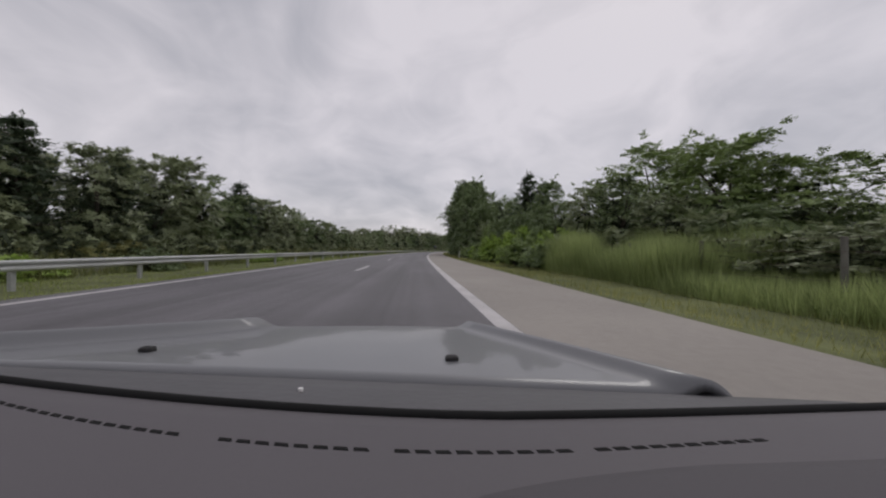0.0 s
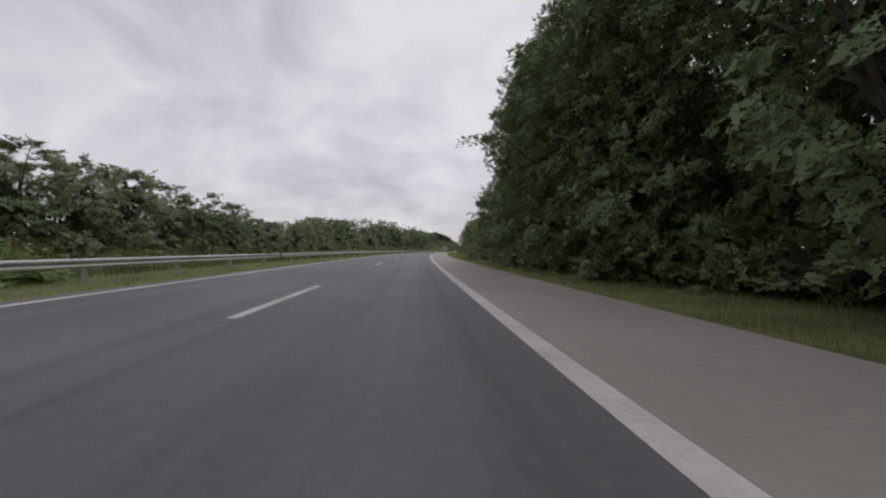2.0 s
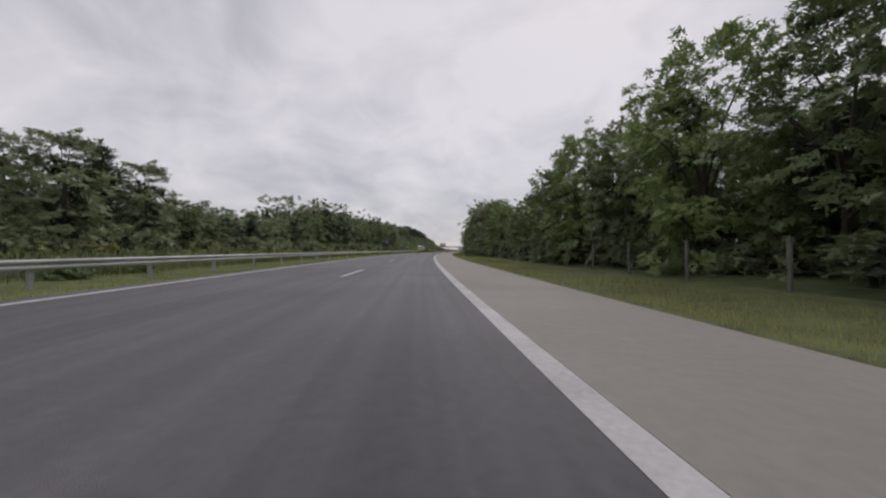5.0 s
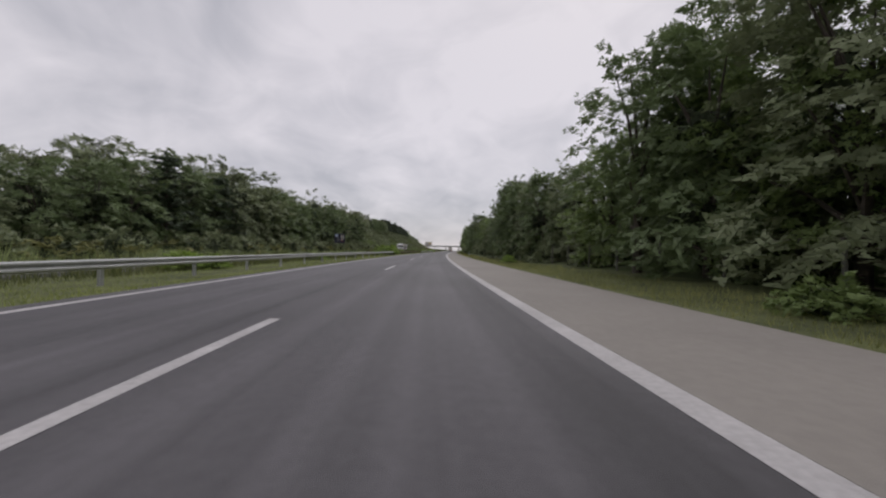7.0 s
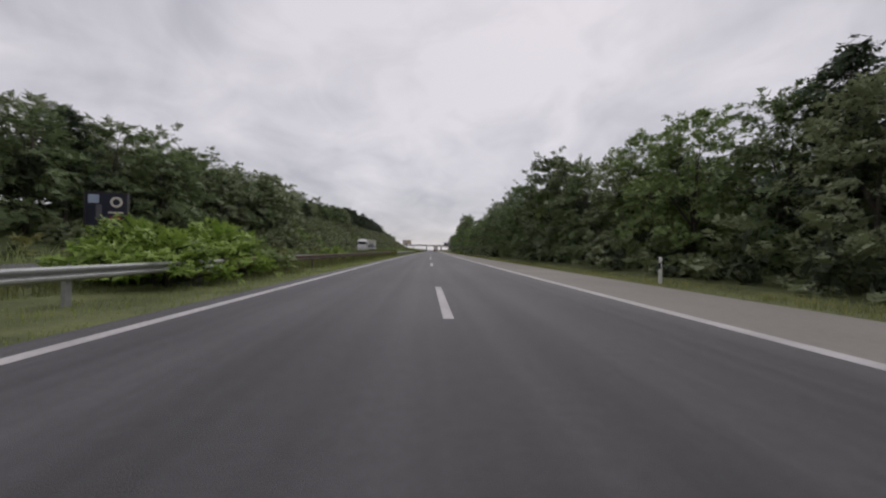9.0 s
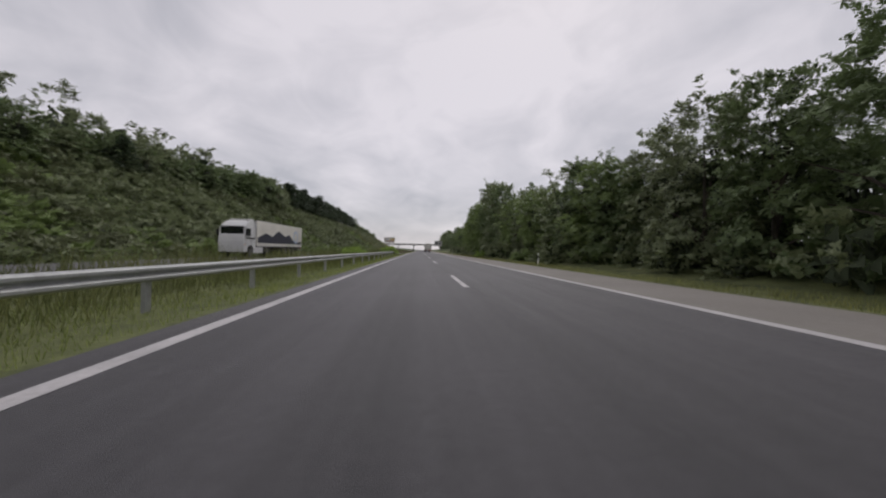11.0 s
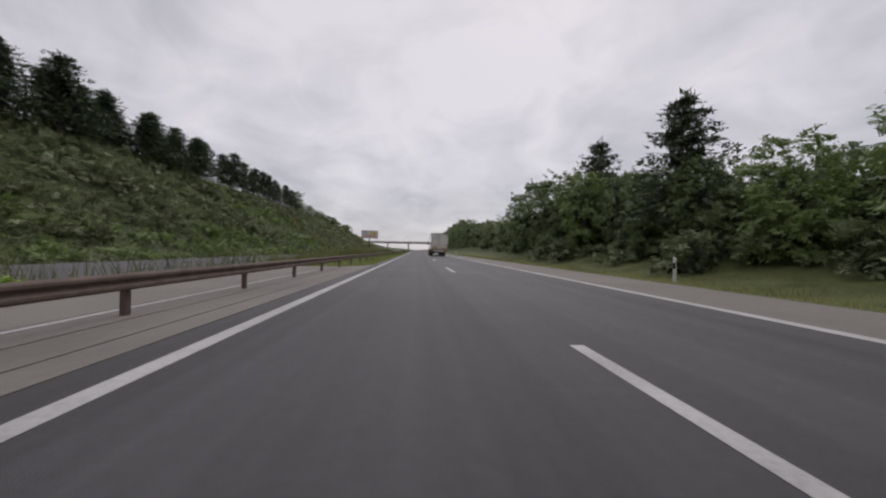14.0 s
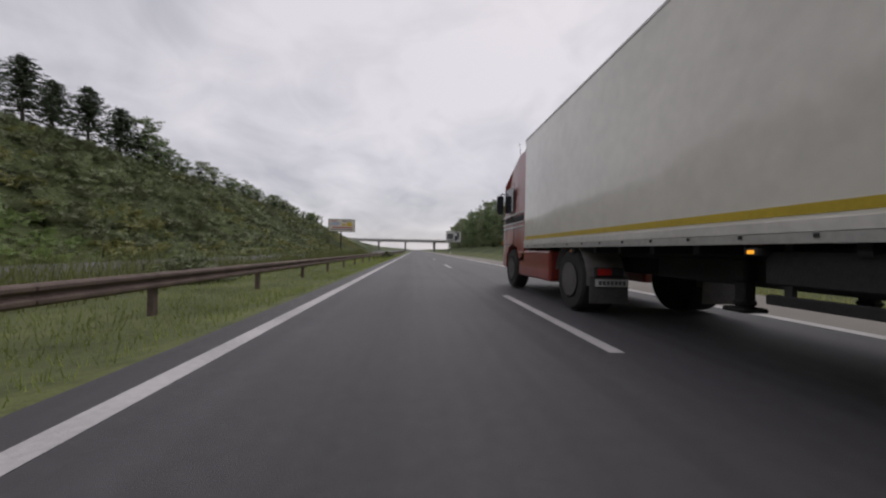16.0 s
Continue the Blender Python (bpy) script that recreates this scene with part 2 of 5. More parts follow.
def box(x0, x1, y0, y1, z0, z1, bevel=0.0, bm=None, segments=1):
    bm = bm or bmesh.new()
    vs = [bm.verts.new((x, y, z)) for z in (z0, z1) for y in (y0, y1) for x in (x0, x1)]
    fs = [bm.faces.new([vs[i] for i in f]) for f in ((0, 2, 3, 1), (4, 5, 7, 6), (0, 1, 5, 4), (2, 6, 7, 3), (0, 4, 6, 2), (1, 3, 7, 5))]
    if bevel:
        es = list({e for f in fs for e in f.edges})
        bmesh.ops.bevel(bm, geom=es, offset=bevel, segments=segments, affect="EDGES", profile=0.5)
    return bm


def tube(path, radii, sides=8, bm=None):
    """A tapered round bar along a path of points."""
    bm = bm or bmesh.new()
    rings = []
    for i, p in enumerate(path):
        p = Vector(p)
        d = (Vector(path[min(i + 1, len(path) - 1)]) - Vector(path[max(i - 1, 0)])).normalized()
        a = d.orthogonal().normalized()
        if rings:
            a = (last - d * last.dot(d)).normalized()
        last = a
        b = d.cross(a)
        rings.append([bm.verts.new(p + (a * math.cos(k * 2 * math.pi / sides) + b * math.sin(k * 2 * math.pi / sides)) * radii[i]) for k in range(sides)])
    for r0, r1 in zip(rings, rings[1:]):
        for k in range(sides):
            bm.faces.new((r0[k], r0[(k + 1) % sides], r1[(k + 1) % sides], r1[k]))
    bm.faces.new(rings[0][::-1])
    bm.faces.new(rings[-1])
    return bm


def lathe(profile, axis="X", sides=28, centre=(0, 0, 0), bm=None):
    """A turned body: profile of (along the axis, radius)."""
    bm = bm or bmesh.new()
    rings = []
    for d, r in profile:
        ring = []
        for k in range(sides):
            c, s_ = r * math.cos(2 * math.pi * k / sides), r * math.sin(2 * math.pi * k / sides)
            v = (d, c, s_) if axis == "X" else (c, d, s_) if axis == "Y" else (c, s_, d)
            ring.append(bm.verts.new(Vector(v) + Vector(centre)))
        rings.append(ring)
    for r0, r1 in zip(rings, rings[1:]):
        for k in range(sides):
            bm.faces.new((r0[k], r0[(k + 1) % sides], r1[(k + 1) % sides], r1[k]))
    bm.faces.new(rings[0])
    bm.faces.new(rings[-1][::-1])
    return bm


def strip(name, s_list, section, mat, smooth=False):
    """A band that follows the road: section is a list of (u, z)."""
    n = len(section)
    verts = [road(s, u, z) for s in s_list for u, z in section]
    faces = [(i * n + k, i * n + k + 1, (i + 1) * n + k + 1, (i + 1) * n + k) for i in range(len(s_list) - 1) for k in range(n - 1)]
    me = mesh_of(name, verts, faces, mat, smooth)
    uv = me.uv_layers.new(name="plan")
    flat = np.array([(u, s) for s in s_list for u, z in section], np.float32)
    idx = np.empty(len(me.loops), np.int32)
    me.loops.foreach_get("vertex_index", idx)
    uv.data.foreach_set("uv", flat[idx].ravel())
    return me


# ================= ground and carriageways =================
GAP0, GAP1 = 423.0, 456.0  # paved gap in the median
us = np.array([-900, -600, -400, -250, -160, -110, -80, -62, -52, -46, -42, -39, -36, -33, -30, -27, -24, -21, -18.5, -17, -15, -12, -9, -7, -6, -5, -4, -3, -2, -1.2, -0.6,
               0, 4, 8, 10.7, 11.2, 11.8, 12.5, 13.2, 14, 15, 16.5, 18, 20, 22, 24, 27, 32, 40, 55, 80, 120, 180, 280, 420, 700], float)
ss = np.concatenate((np.arange(-400, -40, 40), np.arange(-40, 660, 4), np.arange(660, 1000, 20), np.arange(1000, 2300, 100))).astype(float)
gv, rng = [], np.random.default_rng(3)
for s in ss:
    for u in us:
        z = float(ground_z(s, u))
        if u < -18 or u > 17:
            z += 0.35 * noise.noise((s * 0.11, u * 0.11, 0)) + (1.2 * noise.noise((s * 0.02, u * 0.02, 5)) if abs(u) > 45 else 0)
        elif u < -0.6 or u > 11.3:
            z += 0.05 * noise.noise((s * 0.4, u * 0.6, 2))
        if GAP0 + 0.5 < s < GAP1 - 0.5 and -7.2 < u < -0.55:
            z -= 0.13
        gv.append(road(s, u, z))
nu = len(us)
gf = [(i * nu + k, i * nu + k + 1, (i + 1) * nu + k + 1, (i + 1) * nu + k) for i in range(len(ss) - 1) for k in range(nu - 1)]
ground = new("ground", mesh_of("ground", gv, gf, EARTH, True))
tagged(ground, "rough grassy ground with a bushy cutting slope beside the motorway", "ground", kind="structure")

near_s = np.concatenate((np.arange(-400, 800, 3.0), np.arange(800, 2300, 30.0)))
road_ob = new("road", strip("road", near_s, [(-0.55, -0.12), (-0.5, 0.0), (3.9, 0.003), (7.865, 0.0), (7.868, -0.12)], ASPHALT))
tagged(road_ob, "worn dark grey asphalt motorway carriageway with two lanes", "road", kind="structure")
shoulder = new("pavement", strip("pavement", near_s, [(7.868, -0.12), (7.870, 0.001), (10.92, -0.03), (10.97, -0.18)], SHOULDER))
tagged(shoulder, "pale concrete hard shoulder along the motorway", "hard shoulder", kind="structure")
TURF = material("mown_turf", (0.062, 0.085, 0.028), rough=0.95, spread=0.45, scales=(0.7, 9.0), bump=0.8, bump_scale=25, island_hue=(0.11, 0.122, 0.042))
turf_s = np.arange(-60, 720, 3.0)
for name, edge in (("grass_median", (-7.2, -5.5, -4.0, -3.0, -2.0, -1.2, -0.66, -0.50)), ("grass_verge", (10.88, 11.06, 11.7, 12.5, 13.2, 14.0, 15.0, 16.5))):
    sec = [(u, float(ground_z(0, u)) + (0.025 if -5 < u < 13 else 0.012)) for u in edge]
    me = strip(name, turf_s, sec, TURF, True)
    for v, (s, u) in zip(me.vertices, [(s, u) for s in turf_s for u in edge]):
        v.co.z = float(ground_z(s, u)) + 0.03 + 0.05 * noise.noise((s * 0.4, u * 0.6, 2)) * (0.5 if u in (edge[0], edge[-1]) else 1) - (0.13 if GAP0 + 0.5 < s < GAP1 - 0.5 and u < -0.4 else 0)
        if u in (-0.50, 10.88):
            v.co.z = -0.10
        elif u in (-0.66, 11.06):
            v.co.z = -0.035 if u > 0 else -0.05 - (0.13 if GAP0 + 0.5 < s < GAP1 - 0.5 else 0)
    tagged(new(name, me), "yellow-green mown turf strip beside the carriageway", "grass strip", kind="structure")
far_road = new("road_opposite", strip("road_opposite", near_s, [(-16.6, -0.3), (-16.5, -0.06), (-7.0, -0.06), (-6.9, -0.3)], OLD_ASPHALT))
tagged(far_road, "grey asphalt carriageway for the opposite direction", "road", kind="structure")


def crown_z(u):
    return 0.003 * u / 3.9 if u < 3.9 else 0.003 * (7.865 - u) / 3.965


def edge_line(name, u, w, label):
    sec = [(u - w / 2, crown_z(u - w / 2) + 0.004), (u + w / 2, crown_z(u + w / 2) + 0.004)]
    return part(name, strip(name, near_s, sec, PAINT), PAINT, road_ob, label)


edge_line("edge_line", 0.0, 0.20, "worn white inner edge line")
edge_line("edge_line", 7.73, 0.26, "worn white outer edge line")
for k in range(-3, 60):
    s0 = 7.1 + 17.0 * k
    me = strip("lane_dash", np.linspace(s0, s0 + 4.5, 6), [(3.79, 0.0070), (3.87, 0.0072), (3.95, 0.0070)], PAINT)
    part("lane_dash", me, PAINT, road_ob)

# ================= trees, shrubs and grass =================


def leaves(rng, centres, radii, count, size, lift=0.35, narrow=0.42):
    """Pointed leaves round clump centres: vertices and faces."""
    centres, radii = np.asarray(centres), np.asarray(radii)
    w = radii ** 2
    pick = rng.choice(len(centres), count, p=w / w.sum())
    d = rng.normal(size=(count, 3))
    d /= np.linalg.norm(d, axis=1)[:, None]
    r = radii[pick] * rng.uniform(0.25, 1.0, count) ** 0.5
    pos = centres[pick] + d * r[:, None] * np.array([1.15, 1.15, 0.46])
    nrm = d * 0.85 + rng.normal(size=(count, 3)) * 0.42 + np.array([0, 0, lift])
    nrm /= np.linalg.norm(nrm, axis=1)[:, None]
    a = np.cross(nrm, rng.normal(size=(count, 3)))
    a /= np.linalg.norm(a, axis=1)[:, None]
    b = np.cross(nrm, a)
    ln = size * rng.uniform(0.6, 1.35, count)[:, None]
    tip = pos + a * ln * 0.5 - np.array([0, 0, 1]) * ln * 0.18
    base = pos - a * ln * 0.5
    wide = b * ln * narrow * rng.uniform(0.35, 0.65, count)[:, None]
    v = np.stack((base - wide, tip, base + wide), 1).reshape(-1, 3)
    return v, np.arange(count * 3).reshape(-1, 3)


def stand(d):
    return d / np.linalg.norm(d, axis=1)[:, None]


def sprays(rng, centres, out, long_, wide, thick, per, leaf, lift=1.0, narrow=0.40):
    """Flat, slightly drooping sprays of pointed leaves, one round each centre: three vertices a leaf."""
    n = len(centres)
    out = stand(np.asarray(out, float))
    side = stand(np.cross(out, (0.0, 0.0, 1.0)) + 1e-6)
    up = np.cross(side, out)
    k = np.repeat(np.arange(n), per)
    m = len(k)
    ln = (np.asarray(long_) * np.ones(n) * rng.uniform(0.75, 1.25, n))[k]
    wd = (np.asarray(wide) * np.ones(n))[k]
    a = rng.uniform(-0.5, 0.5, m)
    b = rng.uniform(-1, 1, m) * (0.55 - 0.5 * np.abs(a + 0.1))
    o, sd, u = out[k], side[k], up[k]
    pos = np.asarray(centres)[k] + o * (a * ln)[:, None] + sd * (b * wd)[:, None] + u * (rng.normal(size=m) * thick)[:, None]
    pos[:, 2] -= 0.30 * ln * (a + 0.5) ** 2 + 0.12 * wd * np.abs(b)
    way = stand(o * 0.7 + sd * np.sign(b)[:, None] * rng.uniform(0.3, 1.1, m)[:, None] + rng.normal(size=(m, 3)) * 0.35)
    nrm = u * lift + o * 0.8 + rng.normal(size=(m, 3)) * 0.45
    cross = stand(np.cross(nrm, way))
    size = leaf * rng.uniform(0.65, 1.35, m)[:, None]
    tip = pos + way * size * 0.62 - np.array((0, 0, 0.15)) * size
    base = pos - way * size * 0.38
    half = cross * size * narrow * rng.uniform(0.7, 1.15, m)[:, None]
    return np.stack((base - half, tip, base + half), 1).reshape(-1, 3)


CLOT = 48


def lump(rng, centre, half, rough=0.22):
    """A loose clot of large inner leaves that fills a crown, coloured dark for its shade: three vertices a leaf."""
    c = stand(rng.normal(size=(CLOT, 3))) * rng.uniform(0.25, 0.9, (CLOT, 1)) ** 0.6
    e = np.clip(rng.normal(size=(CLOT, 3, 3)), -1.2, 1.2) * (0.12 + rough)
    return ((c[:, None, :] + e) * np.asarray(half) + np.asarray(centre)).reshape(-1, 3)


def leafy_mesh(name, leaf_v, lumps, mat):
    """Leaves, and the shade-coloured clots inside them, as one mesh of two materials."""
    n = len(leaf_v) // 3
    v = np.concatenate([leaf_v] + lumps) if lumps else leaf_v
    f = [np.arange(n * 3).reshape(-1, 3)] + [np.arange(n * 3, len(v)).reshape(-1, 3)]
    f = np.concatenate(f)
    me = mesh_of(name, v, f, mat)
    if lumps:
        me.materials.append(INNER_SHADE)
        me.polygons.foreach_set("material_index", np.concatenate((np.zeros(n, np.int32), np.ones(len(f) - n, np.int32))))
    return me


# sprays, leaves in each, leaf length, spray length and width, foot of the crown, half width
CROWNS = {"near": (330, 42, 0.26, 1.2, 0.85, 0.5, 2.7), "wall": (230, 19, 0.43, 1.3, 0.9, 0.4, 2.75), "tree": (170, 17, 0.48, 1.35, 0.95, 1.1, 2.8),
          "thin": (90, 15, 0.40, 1.2, 0.8, 2.2, 2.2), "far": (115, 11, 0.70, 1.6, 1.2, 0.4, 2.9)}


def broadleaf_crown(rng, kind, seed):
    """Leaf vertices, clots and limb ends of a broadleaf crown ten metres high."""
    count, per, leaf, long_, wide, low, half = CROWNS[kind]
    mid, tall = (low + 9.6) / 2 - 0.3, (9.6 - low) / 2 + 0.3

    def reach(a, h):
        r = half * np.sqrt(np.clip(1 - ((h - mid) / tall) ** 2, 0.02, 1)) ** 0.75
        lobes = np.array([noise.noise((1.5 * math.cos(x), 1.5 * math.sin(x), 0.42 * y + 7.1 * seed)) for x, y in zip(a, h)])
        return r * (1 + 0.85 * lobes)

    a = rng.uniform(0, 6.283, count)
    h = rng.uniform(low, 9.5, count)
    r = reach(a, h) * rng.uniform(0.70, 1.03, count)
    c = np.stack((r * np.cos(a), r * np.sin(a), h), 1)
    d = np.stack((np.cos(a), np.sin(a), np.clip(0.75 * (h - mid) / tall, -0.1, 1.2)), 1)
    tops = rng.integers(0, count, count // 9)
    c2 = c[tops] + stand(d[tops]) * rng.uniform(0.45, 0.95, len(tops))[:, None] + np.array((0, 0, 0.25))
    d2 = d[tops] + np.array((0, 0, 0.55))
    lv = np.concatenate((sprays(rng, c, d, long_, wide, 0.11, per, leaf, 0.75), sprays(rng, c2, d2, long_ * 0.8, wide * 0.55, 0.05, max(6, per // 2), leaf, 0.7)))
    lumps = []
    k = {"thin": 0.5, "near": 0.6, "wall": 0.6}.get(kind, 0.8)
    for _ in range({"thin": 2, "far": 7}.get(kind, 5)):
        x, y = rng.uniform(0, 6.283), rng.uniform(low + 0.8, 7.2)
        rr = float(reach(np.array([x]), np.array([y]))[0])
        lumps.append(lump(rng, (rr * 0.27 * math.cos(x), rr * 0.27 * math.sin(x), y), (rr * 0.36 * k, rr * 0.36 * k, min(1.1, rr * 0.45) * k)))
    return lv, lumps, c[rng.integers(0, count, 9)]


def make_tree(kind, seed, s, u, z, turn, size):
    """A broadleaf tree or a pine, about ten metres tall at size one: tapered trunk with limbs, and a crown of many leaves."""
    rng = np.random.default_rng(seed + 40)
    pine = kind == "pine"
    root = new("pine_tree" if pine else "tree")
    bm = bmesh.new()
    lean = rng.normal(size=2) * 0.25
    top = 9.6 if pine else 7.6
    tube([(lean[0] * k * k, lean[1] * k * k, top * k - 0.3) for k in (0, 0.2, 0.45, 0.7, 1.0)], [0.19, 0.15, 0.12, 0.08, 0.02], 6, bm)
    if pine:
        cs, ds = [], []
        for k in range(13):
            h = 1.9 + 7.4 * k / 12
            reach = 3.9 * ((10.3 - h) / 8.4) ** 0.8 * rng.uniform(0.72, 1.15)
            for j in range(6):
                a = j * 1.047 + k * 0.7 + rng.uniform(-0.35, 0.35)
                q = reach * rng.uniform(0.75, 1.1)
                tip = (q * math.cos(a), q * math.sin(a), h + 0.10 * q + rng.normal() * 0.12)
                if j % 2:
                    tube([(0, 0, h - 0.25), (tip[0] * 0.5, tip[1] * 0.5, h - 0.02), tip], [0.05, 0.035, 0.01], 4, bm)
                for w in (0.45, 0.72, 1.0):
                    cs.append((tip[0] * w, tip[1] * w, h + (tip[2] - h) * w))
                    ds.append((math.cos(a), math.sin(a), 0.30))
        for k in range(5):
            cs.append((rng.normal() * 0.12, rng.normal() * 0.12, 8.9 + 0.22 * k))
            ds.append((rng.normal() * 0.4, rng.normal() * 0.4, 1.0))
        lv = sprays(rng, np.array(cs), np.array(ds), 1.15, 1.0, 0.10, 9, 0.54, 0.6, 0.26)
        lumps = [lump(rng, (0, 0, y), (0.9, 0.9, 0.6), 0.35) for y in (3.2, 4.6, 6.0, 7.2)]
        mat = NEEDLE
    else:
        lv, lumps, ends = broadleaf_crown(rng, kind, seed)
        for e in ends:
            tube([(0, 0, max(0.9, e[2] * 0.45)), (e[0] * 0.45, e[1] * 0.45, e[2] * 0.78), tuple(e)], [0.085, 0.055, 0.015], 4, bm)
        mat = ((LEAF_DULL, LEAF, LEAF_DULL, LEAF) if kind == "far" else (LEAF, LEAF, LEAF_DULL, LEAF_LIGHT))[seed % 4]
    part("trunk", bm, BARK, root, "bare grey-brown trunk and limbs")
    part("crown", leafy_mesh("crown", lv, lumps, mat), mat, root)
    root.matrix_world = at(s, u, z, turn, size)
    return root


def make_shrub(seed, mat):
    rng = np.random.default_rng(seed)
    root = new("shrub")
    bm = bmesh.new()
    n = 62
    a, q = rng.uniform(0, 6.283, n), rng.uniform(0, 1, n) ** 0.5
    c = np.stack((0.82 * q * np.cos(a), 0.82 * q * np.sin(a), (0.12 + 0.80 * np.sqrt(np.clip(1.02 - q * q, 0, 1)) * rng.uniform(0.45, 1.0, n))), 1)
    d = np.stack((np.cos(a) * q, np.sin(a) * q, 0.9 - 0.7 * q), 1)
    for k in range(6):
        tube([(c[k][0] * 0.1, c[k][1] * 0.1, -0.1), (c[k][0] * 0.5, c[k][1] * 0.5, c[k][2] * 0.6), tuple(c[k])], [0.03, 0.02, 0.006], 4, bm)
    lv = sprays(rng, c, d, 0.46, 0.36, 0.035, 26, 0.15, 0.8)
    part("stems", bm, BARK, root, "thin woody stems")
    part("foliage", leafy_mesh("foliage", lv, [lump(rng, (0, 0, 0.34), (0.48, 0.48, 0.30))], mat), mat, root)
    return root


TEMPLATES = {}


def plant(kind, seed, s, u, size, turn, label, group):
    """Sets a tree: the first of its kind and seed is built, the others are copies."""
    z = float(ground_z(s, u)) - 0.1
    key = (kind, seed)
    if key not in TEMPLATES:
        if kind == "shrub":
            ob = make_shrub(seed, (LEAF, LEAF_BRIGHT, LEAF_DULL, LEAF_LIGHT, LEAF)[seed % 5])
            ob.matrix_world = at(s, u, z, turn, size)
        else:
            ob = make_tree(kind, seed, s, u, z, turn, size)
        TEMPLATES[key] = ob
    else:
        ob = copy_thing(TEMPLATES[key], Matrix())
        ob.matrix_basis = at(s, u, z, turn, size)
    return tagged(ob, label, "shrub" if kind == "shrub" else "tree", group)


RIGHT_TOP = ((-40, 2.2), (0, 2.2), (5, 4), (10, 5.5), (15, 6.5), (28, 5.8), (43, 5.6), (46, 7.5), (49, 10.5), (53, 13), (57, 14.8), (70, 15.5), (78, 16.5), (85, 15.5), (90, 13), (95, 10), (102, 10.8), (105, 10.8), (108, 8.2), (112, 6.9), (116, 6.9), (122, 7.3), (130, 7.4), (138, 8.6), (144, 10.2), (150, 11.2), (175, 11),
             (190, 9.5), (198, 7.5), (207, 7.4), (211, 7.6), (215, 8.4), (219, 10.4), (222, 11.4), (229, 12.2), (233, 11.5), (238, 10), (244, 10), (255, 12.2), (268, 12), (276, 10.8), (283, 8), (295, 9.3), (310, 10.4), (340, 11),
             (352, 10), (360, 9.3), (370, 10.2), (380, 10.4), (392, 10.4), (397, 12.8), (401, 15.6), (406, 15.6), (410, 12.6), (417, 13.2), (425, 12.6), (431, 12), (436, 10.6), (440, 7.4), (449, 6.5), (457, 7.6), (468, 10.8), (482, 11), (500, 8), (530, 9.5), (565, 13), (600, 16.5), (700, 17.5), (800, 17))
RIGHT_ROW = ((-40, 18), (25, 18), (40, 16.2), (68, 15.8), (74, 15.0), (82, 15.2), (86, 16.4), (92, 16.6), (98, 16.2), (107, 15.8), (114, 19.0), (238, 19.5), (250, 17.5), (430, 16.8), (470, 17.5), (500, 19), (560, 23), (800, 27))
LEFT_TOP = ((-40, 11), (8, 11.5), (20, 10.5), (33, 12.5), (40, 11.2), (60, 11), (80, 9.5), (110, 8.5), (120, 7), (135, 7.2), (150, 8), (162, 9.5), (190, 10.0), (220, 10.0), (240, 11.5),
            (260, 14.5), (275, 13), (290, 14), (300, 13.5), (320, 15), (350, 15.5), (800, 16))


def thicket(name, spots, mat, per, size, label, category, lift=0.9, low=0.3, fill=0.72):
    """Many plants too far or too dense to tell apart, as one mesh: spots of (s, u, height, half width)."""
    rng = np.random.default_rng(len(spots))
    vs, lumps = [], []
    for s, u, h, w in spots:
        x, y, z = road(s, u, float(ground_z(s, u)) - 0.1)
        n = max(5, per // 12)
        a, t = rng.uniform(0, 6.283, n), rng.uniform(low, 1.0, n)
        q = np.sqrt(np.clip(1.06 - ((t - low) / (1.02 - low)) ** 2, 0.03, 1)) * rng.uniform(0.75, 1.05, n)
        c = np.stack((x + w * q * np.cos(a), y + w * q * np.sin(a), z + h * t * 0.95), 1)
        d = np.stack((np.cos(a), np.sin(a), 0.1 + 1.1 * t), 1)
        long_ = size * (2.2 if h > 3 else 1.6)
        vs.append(sprays(rng, c, d, long_, long_ * 0.75, size * 0.22, 12, size, lift, 0.42))
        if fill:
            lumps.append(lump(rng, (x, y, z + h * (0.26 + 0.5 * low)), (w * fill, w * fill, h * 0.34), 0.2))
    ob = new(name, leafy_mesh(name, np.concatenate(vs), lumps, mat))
    return tagged(ob, label, category, kind="stuff")


def blades(name, s0, s1, u0, u1, per_m2, lo, hi, mat, label, seed, skip=(), bend=0.28):
    """Grass as single bent blades over a stretch of ground."""
    rng = np.random.default_rng(seed)
    n = int((s1 - s0) * (u1 - u0) * per_m2)
    s, u = rng.uniform(s0, s1, n), rng.uniform(u0, u1, n)
    for a, b, c, d in skip:
        keep = ~((s > a) & (s < b) & (u > c) & (u < d))
        s, u = s[keep], u[keep]
    n = len(s)
    patch = np.array([noise.noise((a * 0.35, b * 0.5, seed)) for a, b in zip(s, u)])
    h = rng.uniform(lo, hi, n) * np.clip(1 + 0.75 * patch, 0.3, 1.8)
    h_ = heading(s)
    x, y = np.interp(s, _s, _x) + u * np.cos(h_), np.interp(s, _s, _y) - u * np.sin(h_)
    z = ground_z(s, u) + 0.02
    a = rng.uniform(0, 6.283, n)
    w = 0.005 + (0.010 if hi < 1.3 else 0.006) * h
    lean = rng.normal(size=(n, 2)) * bend * h[:, None]
    dx, dy = np.cos(a) * w, np.sin(a) * w
    v = np.stack((np.stack((x - dx, y - dy, z), 1), np.stack((x + dx, y + dy, z), 1), np.stack((x + lean[:, 0], y + lean[:, 1], z + h), 1)), 1).reshape(-1, 3)
    ob = new(name, mesh_of(name, v, np.arange(n * 3).reshape(-1, 3), mat))
    return tagged(ob, label, "grass", kind="stuff")


rng = np.random.default_rng(11)
